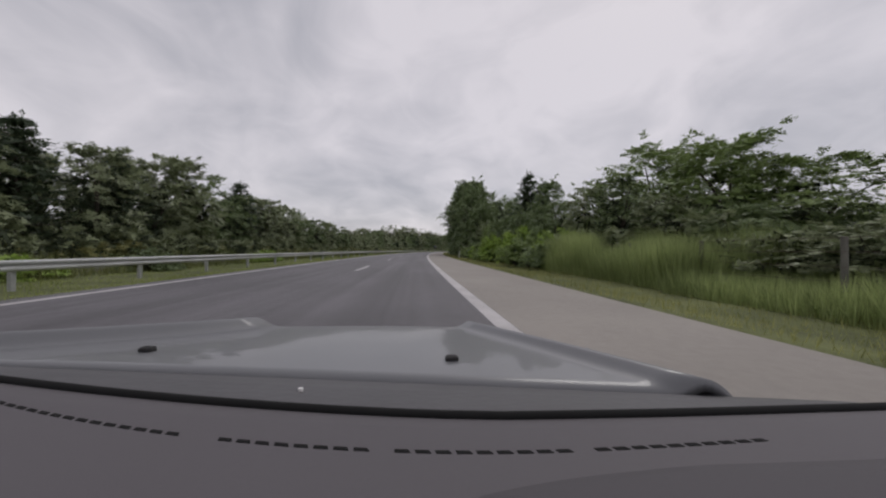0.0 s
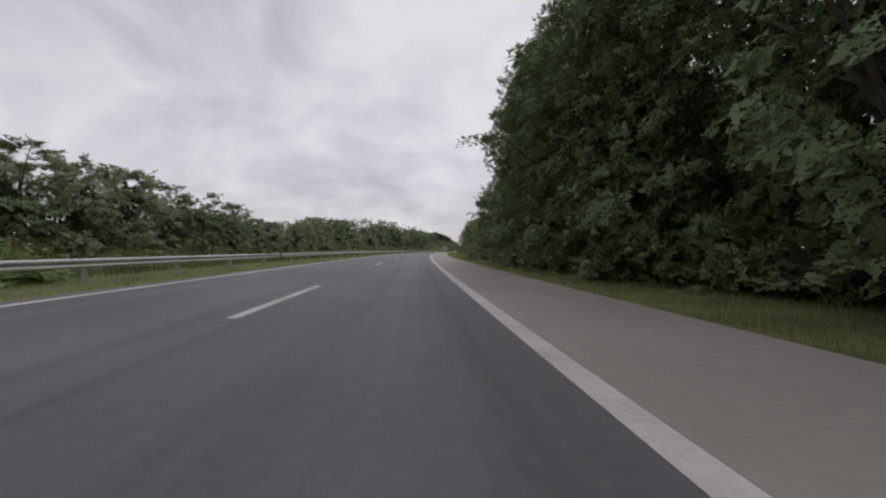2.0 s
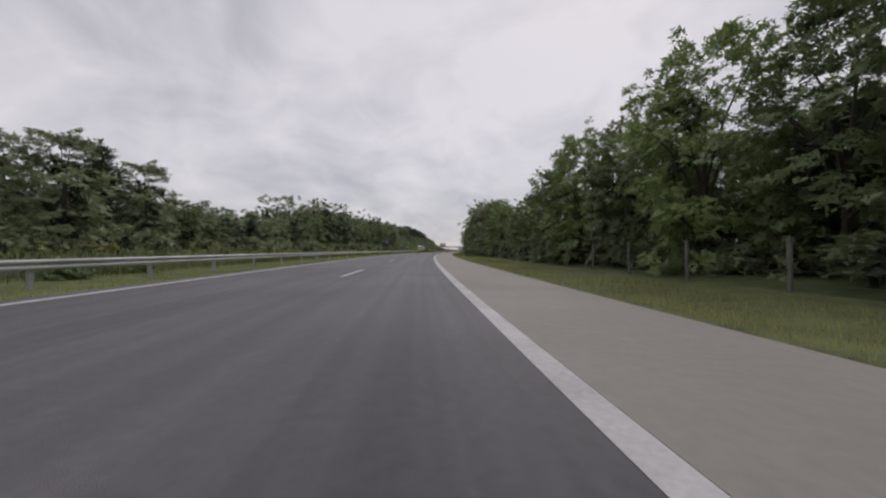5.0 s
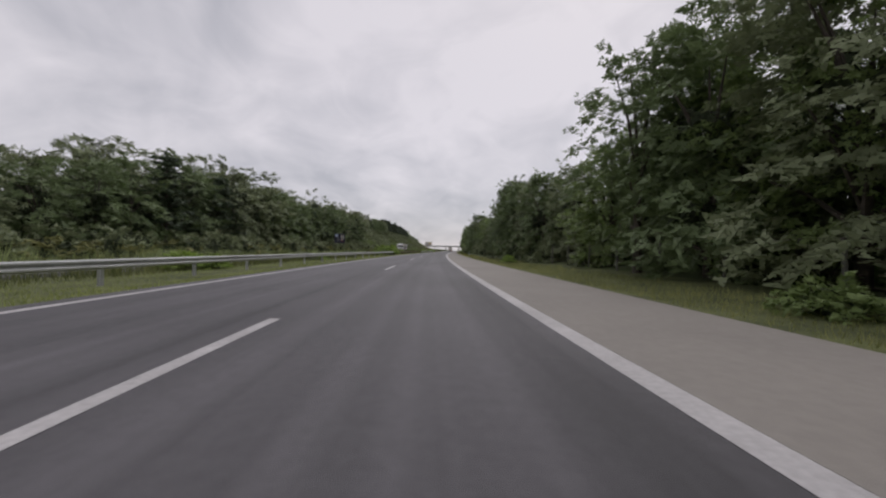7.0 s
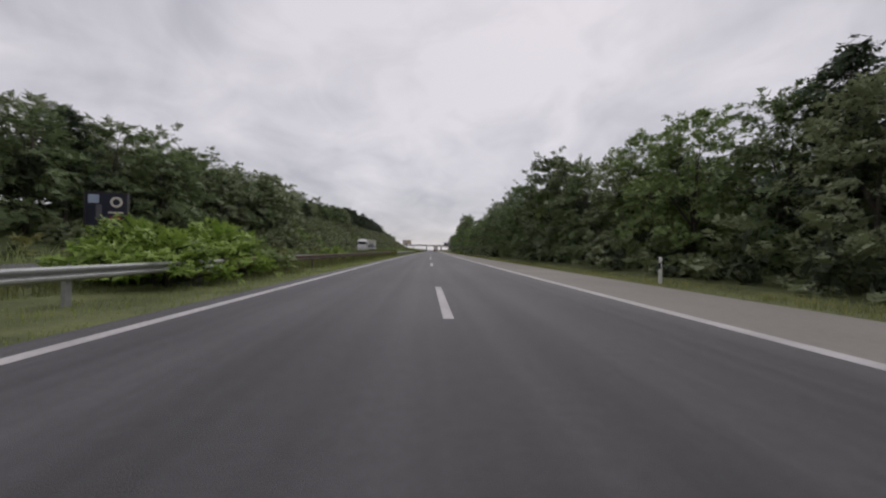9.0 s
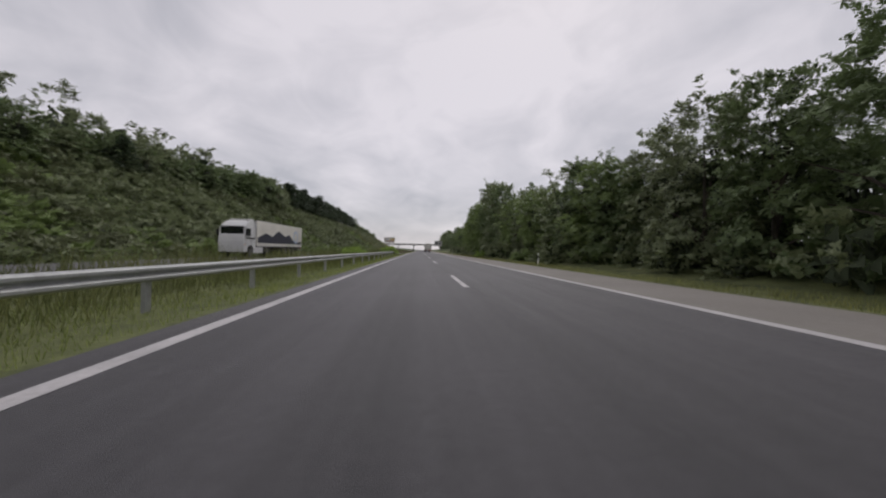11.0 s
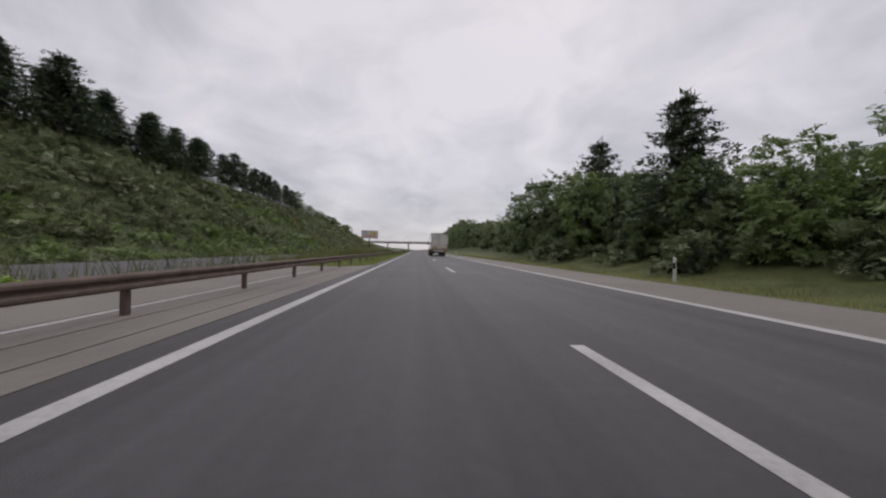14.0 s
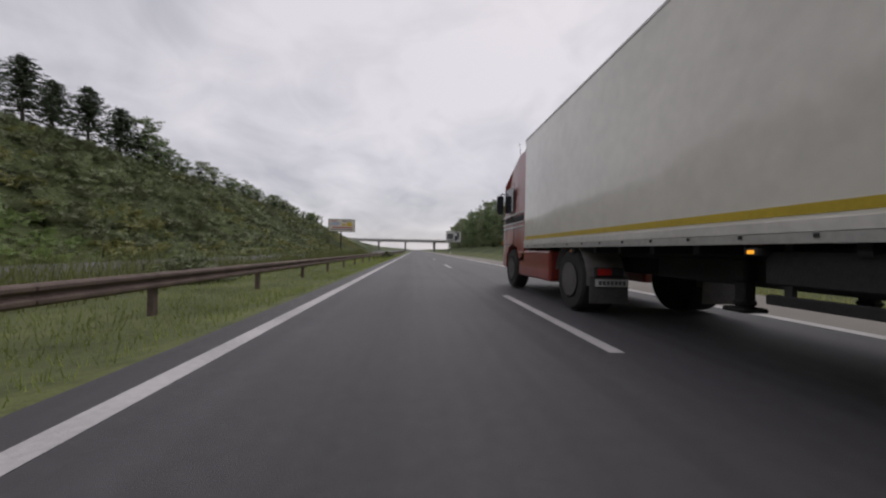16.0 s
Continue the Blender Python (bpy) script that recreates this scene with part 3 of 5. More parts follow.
# right side: a front row of trees, and a thicker, taller wood behind it
behind, foot, inside = [], [], []
s = -30.0
while s < 720:
    row, top = float(np.interp(s, *zip(*RIGHT_ROW))), float(np.interp(s, *zip(*RIGHT_TOP)))
    thick = 25 < s < 485
    kind = "near" if 62 < s < 97 else ("thin" if rng.random() < 0.14 else "wall") if thick else ("tree" if rng.random() < 0.8 else "thin")
    u = row + rng.uniform(-0.7, 0.9)
    h = (top - float(ground_z(s, u))) * rng.uniform(0.84, 1.03)
    w = 0.88 * max(0.62, min(1.0 if 83 <= s < 115 else 1.25 if 68 < s < 83 else 1.1, h / 10))
    if s > 485:
        kind = "far"
    plant(kind, int(rng.integers(0, 4)) % (2 if kind == "near" else 4), s, u, (w, w, h / 10), rng.uniform(0, 360), "dense dark green roadside tree with leaves to the ground" if thick else "dark green roadside tree on a short trunk", "trees along the hard shoulder")
    for _ in range(3):
        u2 = row + rng.uniform(3.0, 9)
        h2 = (top - float(ground_z(s, u2))) * rng.uniform(0.70, 0.93)
        behind.append((s + rng.uniform(-2, 2), u2, h2, rng.uniform(2.2, 3.2)))
    for _ in range(5):
        inside.append((s + rng.uniform(-2, 2), row + (3.5 if 60 < s < 98 else 0.0) + rng.uniform(0.5, 9), rng.uniform(0.3, 1.0) * min(8.5, 0.75 * top), rng.uniform(1.3, 2.2)))
    for _ in range(4 if s < 470 else 2):
        foot.append((s + rng.uniform(-2.2, 2.2), max(13.9, row - rng.uniform(-1.5, 2.2 if not thick else 2.7)), min(top, rng.uniform(0.9, 3.2)), rng.uniform(0.9, 1.6)))
    s += (4.3 if s < 470 else 6.0) * rng.uniform(0.8, 1.2)
thicket("wood_behind", behind, LEAF, 240, 0.85, "dark green wood behind the roadside trees", "wood", 0.7, 0.2, 0.62)
thicket("understory", inside, LEAF, 72, 0.6, "dark shaded bushes under the roadside trees", "undergrowth", 0.7, 0.1, 0.6)
thicket("undergrowth", foot, LEAF_DULL, 192, 0.38, "dull green undergrowth at the foot of the trees", "undergrowth", 0.7, 0.12, 0.5)
for s, u, h, kind, seed in ((361, 18, 7.0, "wall", 0), (365, 17, 8.6, "wall", 3), (36.5, 20.5, 11.2, "pine", 1), (33.5, 21.5, 9.2, "pine", 2), (40, 21.5, 9.0, "tree", 1), (29.5, 20.8, 8.8, "wall", 1), (117.5, 18.6, 9.1, "pine", 2), (124.5, 19.2, 7.6, "wall", 1), (203, 18.5, 8.6, "wall", 3), (207, 18.8, 8.8, "wall", 1), (212.8, 18.4, 10.8, "wall", 2), (67, 16, 16.5, "near", 0), (73.5, 15.7, 17, "near", 1), (79, 15.5, 17, "near", 0), (220, 18, 10.8, "wall", 2), (225, 17.5, 11.8, "wall", 0), (228.3, 16.4, 12.6, "thin", 1), (234.5, 18.2, 8.8, "wall", 3), (286, 18.5, 8.6, "pine", 0), (312, 16.5, 11.5, "wall", 1), (453, 17.8, 9.8, "pine", 1), (469, 21, 10.6, "pine", 3)):
    plant(kind, seed, s, u, (h / 10 * (0.8 if s < 100 else 1.0), h / 10 * (0.8 if s < 100 else 1.0), h / 10), 40 * seed, "tall tree that stands above the roadside trees", "trees along the hard shoulder")
for s, u, wide, h, seed in ((5.0, 23.5, 0.9, 5.2, 3), (8.0, 22.5, 1.0, 7.0, 7), (11.0, 23.5, 1.0, 7.4, 3), (14.0, 22.5, 1.0, 8.3, 7), (18, 22, 1.0, 6.6, 3)):
    plant("wall", seed, s, u, (wide, wide, h / 10), 70 * s, "broad round-headed tree behind the reeds", "trees along the hard shoulder")
# left side: woods beyond the opposite carriageway, then the scrubby cutting with trees on its crest
deep, low_left, scrub = [], [], []


def lift_at(s):
    return float(np.interp(s, (-20, 60, 95, 107, 117, 126, 136, 149, 165, 190, 197, 205, 238, 249, 270), (1.04, 1.0, 0.96, 0.83, 0.87, 1.05, 0.82, 0.86, 1.16, 1.3, 0.9, 0.66, 0.68, 0.96, 1.02)))


s = -20.0
while s < 350:
    top = float(np.interp(s, *zip(*LEFT_TOP)))
    u = -20.8 + rng.uniform(-1.4, 1.2) - 6.5 * float(bell(s, 130, 180))
    h = (top - float(ground_z(s, u))) * rng.uniform(0.8, 1.0) * lift_at(s)
    plant("far" if rng.random() < 0.9 else "pine", int(rng.integers(0, 4)), s, u, (max(0.75, h / 10), max(0.75, h / 10), h / 10), rng.uniform(0, 360),
          "dark green tree at the edge of the woods", "woods beyond the opposite carriageway")
    for _ in range(2):
        u2 = -28 + rng.uniform(-4, 3) - 6.0 * float(bell(s, 130, 180))
        deep.append((s + rng.uniform(-2, 2), u2, (top * 1.06 - float(ground_z(s, u2))) * rng.uniform(0.80, 1.0) * lift_at(s), rng.uniform(2.2, 3.4)))
    for _ in range(5):
        low_left.append((s + rng.uniform(-2.3, 2.3), -18.0 + rng.uniform(-1.4, 0.9) - rng.uniform(0, 7) * float(bell(s, 130, 180)), rng.uniform(0.8, 3.2), rng.uniform(1.0, 1.9)))
    s += 4.4 * rng.uniform(0.8, 1.25)
for _ in range(150):
    s, u = rng.uniform(185, 420), rng.uniform(-56, -40)
    deep.append((s, u, (float(np.interp(s, (252, 272), (11.0, 17.0))) + 5.0 * float(bell(s, 230, 300))) * rng.uniform(0.85, 1.05) - float(ground_z(s, u)), rng.uniform(2.4, 3.6)))
thicket("woods_inside", deep, LEAF_DULL, 240, 1.0, "dark green woods beyond the opposite carriageway", "wood", 0.7, 0.15, 0.62)
thicket("wood_edge", [p for p in low_left if p[2] < 1.9], LEAF_STRAW, 108, 0.45, "yellow-green bushes and weeds before the woods", "undergrowth", 0.7, 0.15, 0.4)
thicket("wood_edge", [p for p in low_left if p[2] >= 1.9], LEAF_DULL, 120, 0.55, "bushy green edge of the woods", "undergrowth", 0.7, 0.15, 0.5)
for _ in range(3000):
    s, u = rng.uniform(322, 660), -17.8 - rng.uniform(0, 1) ** 0.8 * 22
    scrub.append((s, u, rng.uniform(0.7, 2.0) * (1.0 if s < 500 else 0.6), rng.uniform(1.0, 2.0)))
kinds = [[], [], [], []]
for s, u, h, w in scrub:
    q = noise.noise((s * 0.045, u * 0.09, 3.0)) + 0.5 * noise.noise((s * 0.2, u * 0.3, 8.0)) + rng.normal() * 0.12 + 0.028 * (u + 27) + (0.12 if s > 485 else 0.0)
    kinds[0 if q < -0.12 else 1 if q < 0.14 else 2 if s < 522 else 3].append((s, u, h * (1.0 if q < 0.14 else 0.8), w))
thicket("hillside_scrub", kinds[0], LEAF_DULL, 60, 0.62, "dark green scrub over the cutting slope", "scrub", 0.8, 0.2, 0)
thicket("hillside_scrub", kinds[1], LEAF_OLIVE, 60, 0.62, "olive-green scrub over the cutting slope", "scrub", 0.8, 0.2, 0)
thicket("hillside_scrub", kinds[2], LEAF_LIGHT, 60, 0.60, "lighter yellow-green scrub over the cutting slope", "scrub", 0.8, 0.2, 0)
thicket("hillside_scrub", kinds[3], LEAF_STRAW, 60, 0.55, "yellowing weeds on the far end of the slope", "scrub", 0.8, 0.2, 0)
n = 120000
cs, cu = rng.uniform(318, 668, n), -17.2 - rng.uniform(0, 1, n) * 24
ch = heading(cs)
cover = np.stack((np.interp(cs, _s, _x) + cu * np.cos(ch), np.interp(cs, _s, _y) - cu * np.sin(ch), ground_z(cs, cu) + 0.1 + 0.35 * rng.random(n)), 1)
v, f = leaves(rng, cover, np.full(n, 0.2), n, 0.44, 1.0, 0.5)
half = (cu + 5 * np.sin(cs * 0.13) + rng.normal(size=n) * 2 > -23.5).repeat(3)
for name, keep, mat, label in (("bracken", ~half, LEAF_OLIVE, "low dull green bracken over the cutting slope"), ("slope_weeds", half, LEAF_LIGHT, "lighter yellow-green weeds at the foot of the slope")):
    w = v[keep]
    tagged(new(name, mesh_of(name, w, np.arange(len(w)).reshape(-1, 3), mat)), label, "bracken", kind="stuff")
s = 342.0
while s < 640:
    for u in ((-36.0, -40.0) if s < 500 else (-37.0,)):
        u += rng.uniform(-2, 1.6)
        pine = 446 < s < 548 or rng.random() < 0.08
        k = float(np.interp(s, (342, 400, 415, 420, 437, 442, 446, 450, 472, 480, 496, 505, 515, 548, 556), (0.5, 0.52, 0.52, 0.74, 0.74, 0.4, 0.5, 0.8, 0.85, 0.72, 0.74, 0.88, 0.78, 0.7, 0.42))) * rng.uniform(0.82, 1.12)
        plant("pine" if pine else "far", int(rng.integers(0, 4)), s + rng.uniform(-1, 1), u, (k * 1.25, k * 1.25, k), rng.uniform(0, 360),
              "dark pine on the crest of the cutting" if pine else "dark green tree on the crest of the cutting", "trees on the crest")
    s += (2.9 if s < 500 else 3.5) * rng.uniform(0.7, 1.35)
# bushes of the median and of the right-hand verge
for s, u, wide, high, seed in ((284.5, -3.9, 1.9, 2.0, 1), (287.5, -4.2, 2.1, 2.45, 1), (290.5, -4.3, 1.8, 1.9, 3), (286, -6.0, 2.2, 2.4, 1), (308, -5.2, 1.8, 1.6, 1), (316, -5.6, 1.5, 1.2, 0), (330, -5.6, 1.7, 1.2, 3), (380, -5.4, 1.9, 1.6, 1), (383.5, -5.5, 1.9, 1.75, 1), (387, -5.6, 1.8, 1.6, 3),
                               (410.4, -2.95, 1.5, 1.9, 1), (412.4, -3.3, 1.7, 2.2, 1), (414, -4.4, 1.8, 2.1, 1), (421, -5.6, 1.5, 1.5, 1), (431, -6.3, 1.5, 1.7, 1), (440, -6.3, 1.2, 1.0, 1), (509, -5.6, 1.4, 1.0, 2), (548, -2.2, 1.2, 1.1, 2), (36, -5.4, 1.5, 1.4, 2), (20, -5.2, 1.3, 1.2, 1), (64, -5.4, 1.6, 1.3, 3), (8, -5.5, 1.4, 1.3, 0)):
    plant("shrub", seed, s, u, (wide, wide, high), seed * 50 + s, "bright green bush in the median behind the guard rail", "bushes in the median")
for k in range(34):
    s = rng.uniform(-5, 300)
    plant("shrub", int(rng.integers(0, 5)), s, -5.6 + rng.uniform(-0.7, 0.7), (rng.uniform(0.8, 1.6), rng.uniform(0.8, 1.6), rng.uniform(0.6, 1.2)), rng.uniform(0, 360), "low green bush in the median", "bushes in the median")
for s, u, wide, high, seed in ((43.5, 14.5, 2.0, 2.4, 3), (47.5, 14.6, 2.2, 2.6, 3), (51.5, 14.5, 1.9, 2.2, 3), (217, 13.6, 1.0, 1.0, 3), (376, 14.0, 1.7, 1.6, 3), (402, 13.8, 1.5, 1.5, 1), (246, 13.5, 0.9, 1.0, 1), (96, 14.5, 1.5, 1.6, 3), (110, 14.6, 1.2, 1.8, 3)):
    plant("shrub", seed, s, u, (wide, wide, high), seed * 50 + s, "light green bush on the verge in front of the trees", "bushes on the verge")
for k in range(26):
    s = 11 + k * 1.25
    plant("shrub", int(rng.choice((1, 3, 4))), s, 15.2 + rng.uniform(-1.0, 1.6), (rng.uniform(1.6, 2.3), rng.uniform(1.6, 2.3), rng.uniform(1.9, 3.6)), rng.uniform(0, 360), "broad bright green bush on the verge", "bushes on the verge")
# grass
blades("verge_grass", -14, 260, 10.97, 15.0, 95, 0.06, 0.2, GRASS, "yellowish green mown grass beside the shoulder", 5)
blades("verge_grass", 260, 520, 10.97, 13.8, 90, 0.06, 0.2, GRASS, "yellowish green mown grass beside the shoulder", 6)
blades("median_grass", -14, 290, -5.2, -0.6, 72, 0.05, 0.14, GRASS_RICH, "bright green grass between edge line and guard rail", 7)
blades("median_grass", 290, 570, -4.4, -0.70, 130, 0.05, 0.16, GRASS_RICH, "long bright green grass between edge line and guard rail", 27, ((GAP0, GAP1, -7.3, 0),))
blades("tall_median_grass", -14, 290, -7.2, -4.9, 58, 0.3, 0.85, WEED, "tall yellow-green grass behind the guard rail", 8)
blades("tall_median_grass", 290, 398, -7.2, -3.4, 62, 0.35, 0.9, WEED, "tall yellow-green grass behind the guard rail", 19)
blades("tall_median_grass", 398, 560, -7.2, -4.5, 66, 0.35, 0.9, WEED, "tall yellow-green grass behind the rusty guard rail", 18, ((GAP0, GAP1, -7.3, 0),))
blades("weeds_far_side", 318, 560, -8.2, -6.6, 40, 0.6, 1.25, WEED, "tall yellow-green weeds along the opposite carriageway", 17, ((GAP0, GAP1, -7.3, 0),))
blades("rail_weeds", 286, 401, -3.6, -2.25, 45, 0.2, 0.5, WEED, "tall weeds round the posts of the guard rail", 29)
blades("foot_weeds", -14, 318, -18.0, -16.7, 30, 0.5, 1.1, REED, "pale green weeds along the far side of the opposite carriageway", 37)
blades("reeds", 0.2, 12, 14.0, 17.4, 800, 0.75, 1.75, REED, "tall pale green reeds on the verge", 9, (), 0.16)
blades("rough_grass", -8, 0.4, 13.6, 17.4, 500, 0.3, 0.8, REED, "rough pale green grass beside the reeds", 19, (), 0.25)

# ================= guard rail between the carriageways =================
WAVE = [(0.00, 0.36), (0.045, 0.375), (0.075, 0.40), (0.075, 0.44), (0.045, 0.465), (0.01, 0.485), (0.01, 0.51), (0.045, 0.53), (0.075, 0.555), (0.075, 0.595), (0.045, 0.62), (0.00, 0.635)]


def guard_rail(s0, s1, u, dz, worn, label):
    """A run of corrugated beam on posts every four metres."""
    root = new("guard_rail")
    mat = RUST if worn else ZINC
    s = s0
    while s < s1 - 0.1:
        e = min(s + 4.02, s1)
        sec = [(u + a, dz + z) for a, z in WAVE] + [(u + a - 0.006, dz + z) for a, z in WAVE[::-1]]
        me = strip("beam", np.linspace(s, e, 3), sec + sec[:1], mat, False)
        part("beam", me, mat, root)
        g = float(ground_z(s + 2, u))
        p = part("post", box(-0.05, 0.05, -0.06, 0.06, -0.3, 0.62 + dz - g, 0.008), mat, root)
        p.matrix_world = at(s + 2, u - 0.075, g)
        b = part("spacer", box(-0.03, 0.04, -0.1, 0.1, 0.40, 0.58, 0.006), mat, root)
        b.matrix_world = at(s + 2, u - 0.02, dz)
        s += 4.0
    return tagged(root, label, "guard rail")


guard_rail(-30, 78, -3.0, -0.06, False, "galvanised steel guard rail on posts in the grassy median")
guard_rail(79, 286, -3.15, -0.06, False, "dull galvanised guard rail on posts in the grassy median")
guard_rail(286, 338, -3.3, -0.06, True, "rust-brown guard rail half hidden by bushes")
guard_rail(338, 401, -2.1, 0.0, False, "shiny galvanised guard rail with two waves")
guard_rail(401, 640, -2.45, -0.09, True, "rust-brown guard rail on posts behind the grass")

# paved gap in the median
gap = new("pavement_crossover", strip("pavement_crossover", np.arange(GAP0, GAP1 + 0.1, 3.0), [(-7.05, -0.5), (-7.0, -0.17), (-3.3, -0.165), (-3.29, -0.3)], SHOULDER))
for u0, z0, u1, z1 in ((-3.27, -0.16, -2.22, -0.134), (-2.19, -0.134, -1.24, -0.072), (-1.21, -0.070, -0.56, -0.012)):
    part("slab", strip("slab", np.arange(GAP0, GAP1 + 0.1, 3.0), [(u0, -0.4), (u0 + 0.01, z0), (u1 - 0.01, z1), (u1, -0.4)], SHOULDER), SHOULDER, gap)
tagged(gap, "cracked pale concrete crossing through the median", "pavement", kind="structure")
part("edge_line", strip("edge_line", np.arange(430, 453, 2.0), [(-3.1, -0.148), (-2.98, -0.146)], PAINT), PAINT, gap, "faded yellow-white line")

# ================= roadside marker posts =================
REFLECT = material("white_reflector", (0.75, 0.75, 0.72), rough=0.25, spread=0.05, scales=(30.0,), bump=0)


def marker_post():
    root = new("marker_post")
    bm = bmesh.new()
    pr = [(-0.055, -0.04), (0.0, -0.055), (0.055, -0.04), (0.055, 0.04), (0.0, 0.055), (-0.055, 0.04)]
    rings = [[bm.verts.new((x * k, y * k, z + (y * 0.5 if z > 0.9 else 0))) for x, y in pr] for z, k in ((-0.3, 1.0), (0.3, 1.0), (0.70, 0.97), (0.72, 0.97), (0.92, 0.95), (1.02, 0.9))]
    for a, b in zip(rings, rings[1:]):
        for k in range(6):
            bm.faces.new((a[k], a[(k + 1) % 6], b[(k + 1) % 6], b[k]))
    bm.faces.new(rings[-1])
    part("body", bm, WHITE_PLASTIC, root, "white plastic post with a slanted top")
    bm = bmesh.new()
    lo, hi = [[bm.verts.new((x * 1.03, y * 1.03, z + (x * 0.9))) for x, y in pr] for z in (0.62, 0.86)]
    for k in range(6):
        bm.faces.new((lo[k], lo[(k + 1) % 6], hi[(k + 1) % 6], hi[k]))
    part("band", bm, BLACK, root, "slanting black band")
    part("reflector", box(-0.02, 0.02, -0.064, -0.054, 0.66, 0.83, 0.003), REFLECT, root, "white reflector strip")
    return root


first = None
for k, s in enumerate((44.9, 126.3, 206.5, 287.2, 366.6, 446.5, 526.5, 606.5)):
    if first is None:
        first = ob = marker_post()
        ob.matrix_world = at(s, 12.45, float(ground_z(s, 12.45)))
    else:
        ob = copy_thing(first, Matrix())
        ob.matrix_basis = at(s, 12.45, float(ground_z(s, 12.45)), rng.uniform(-6, 6))
    tagged(ob, "white marker post with a black band beside the shoulder", "marker post", "marker posts along the shoulder")
far_post = copy_thing(first, Matrix())
far_post.matrix_basis = at(94.0, -16.9, float(ground_z(94.0, -16.9)), 180)
tagged(far_post, "white marker post beyond the opposite carriageway", "marker post")

# ================= wire fence at the foot of the trees =================


OLD_CONCRETE = material("weathered_concrete", (0.15, 0.145, 0.125), rough=0.95, spread=0.35, scales=(2.0, 14.0), bump=0.4)


def wire_fence(s0, s1, u, step, label):
    root = new("wire_fence")
    s, tops = s0, []
    shared = finish("fence_post", box(-0.045, 0.045, -0.045, 0.045, -0.3, 1.5, 0.01), OLD_CONCRETE)
    while s < s1:
        g = float(ground_z(s, u))
        p = part("fence_post", shared, OLD_CONCRETE, root)
        p.matrix_world = at(s, u, g, rng.uniform(-4, 4)) @ Matrix.Rotation(radians(rng.uniform(-2.5, 2.5)), 4, "X") @ Matrix.Rotation(radians(rng.uniform(-2.5, 2.5)), 4, "Y")
        tops.append((s, g))
        s += step
    for h in (0.3, 0.6, 0.9, 1.2, 1.48):
        pts = [road(a, u - 0.065, g + h) for a, g in tops]
        part("wire", tube(pts, [0.006] * len(pts), 4), RUST, root)
    return tagged(root, label, "fence")


wire_fence(-6.6, 10.0, 14.9, 3.6, "wire fence on grey concrete posts in tall grass")
wire_fence(108, 244, 16.3, 3.7, "wire fence on grey concrete posts below the trees")

# ================= hoardings =================
CREAM = material("faded_cream_poster", (0.62, 0.58, 0.50), rough=0.6, spread=0.12, scales=(0.6, 8.0), bump=0)
NAVY = material("dark_blue_poster", (0.014, 0.016, 0.032), rough=0.5, spread=0.4, scales=(0.8, 6.0), bump=0)
PALE_BLUE = material("pale_blue_print", (0.36, 0.43, 0.55), rough=0.5, spread=0.2, scales=(1.0, 9.0), bump=0)
YELLOW = material("yellow_film", (0.58, 0.42, 0.035), rough=0.45, spread=0.15, scales=(2.0, 25.0), bump=0)
RED_FILM = material("red_film", (0.45, 0.045, 0.035), rough=0.45, spread=0.15, scales=(3.0, 25.0), bump=0)
DARK_STEEL = material("dark_steel", (0.045, 0.045, 0.048), rough=0.6, metal=0.3, spread=0.3, scales=(2.0, 30.0), bump=0.2)
GREY_INK = material("grey_ink", (0.11, 0.11, 0.12), rough=0.6, spread=0.2, scales=(3.0, 20.0), bump=0)


def hoarding(s, u, w, lo, hi, legs, face, prints, turn, label):
    """A poster panel on steel legs, facing the traffic; prints are flat bars and shapes (x, z, wide, high, material)."""
    root = new("billboard")
    g = float(ground_z(s, u))
    part("panel", box(-w / 2, w / 2, -0.06, 0.12, lo, hi, 0.02), face, root)
    fr = bmesh.new()
    for x0, x1, z0, z1 in ((-w / 2 - 0.1, w / 2 + 0.1, hi, hi + 0.1), (-w / 2 - 0.1, w / 2 + 0.1, lo - 0.1, lo), (-w / 2 - 0.1, -w / 2, lo, hi), (w / 2, w / 2 + 0.1, lo, hi)):
        box(x0, x1, -0.1, 0.16, z0, z1, 0.0, fr)
    part("frame", fr, DARK_STEEL, root, "thin dark steel frame")
    for x in legs:
        part("leg", tube([(x, 0.2, g - 0.4), (x, 0.2, (g + hi) / 2), (x, 0.2, hi - 0.2)], [0.2, 0.19, 0.17] if len(legs) == 1 else [0.11, 0.1, 0.09], 10), DARK_STEEL, root)
    for k, (x, z, pw, ph, mat) in enumerate(prints):
        part("print", box(x - pw / 2, x + pw / 2, -0.066 - 0.002 * (k % 3), -0.06, z - ph / 2, z + ph / 2), mat, root)
    root.matrix_world = at(s, u, 0, turn)
    return tagged(root, label, "billboard")


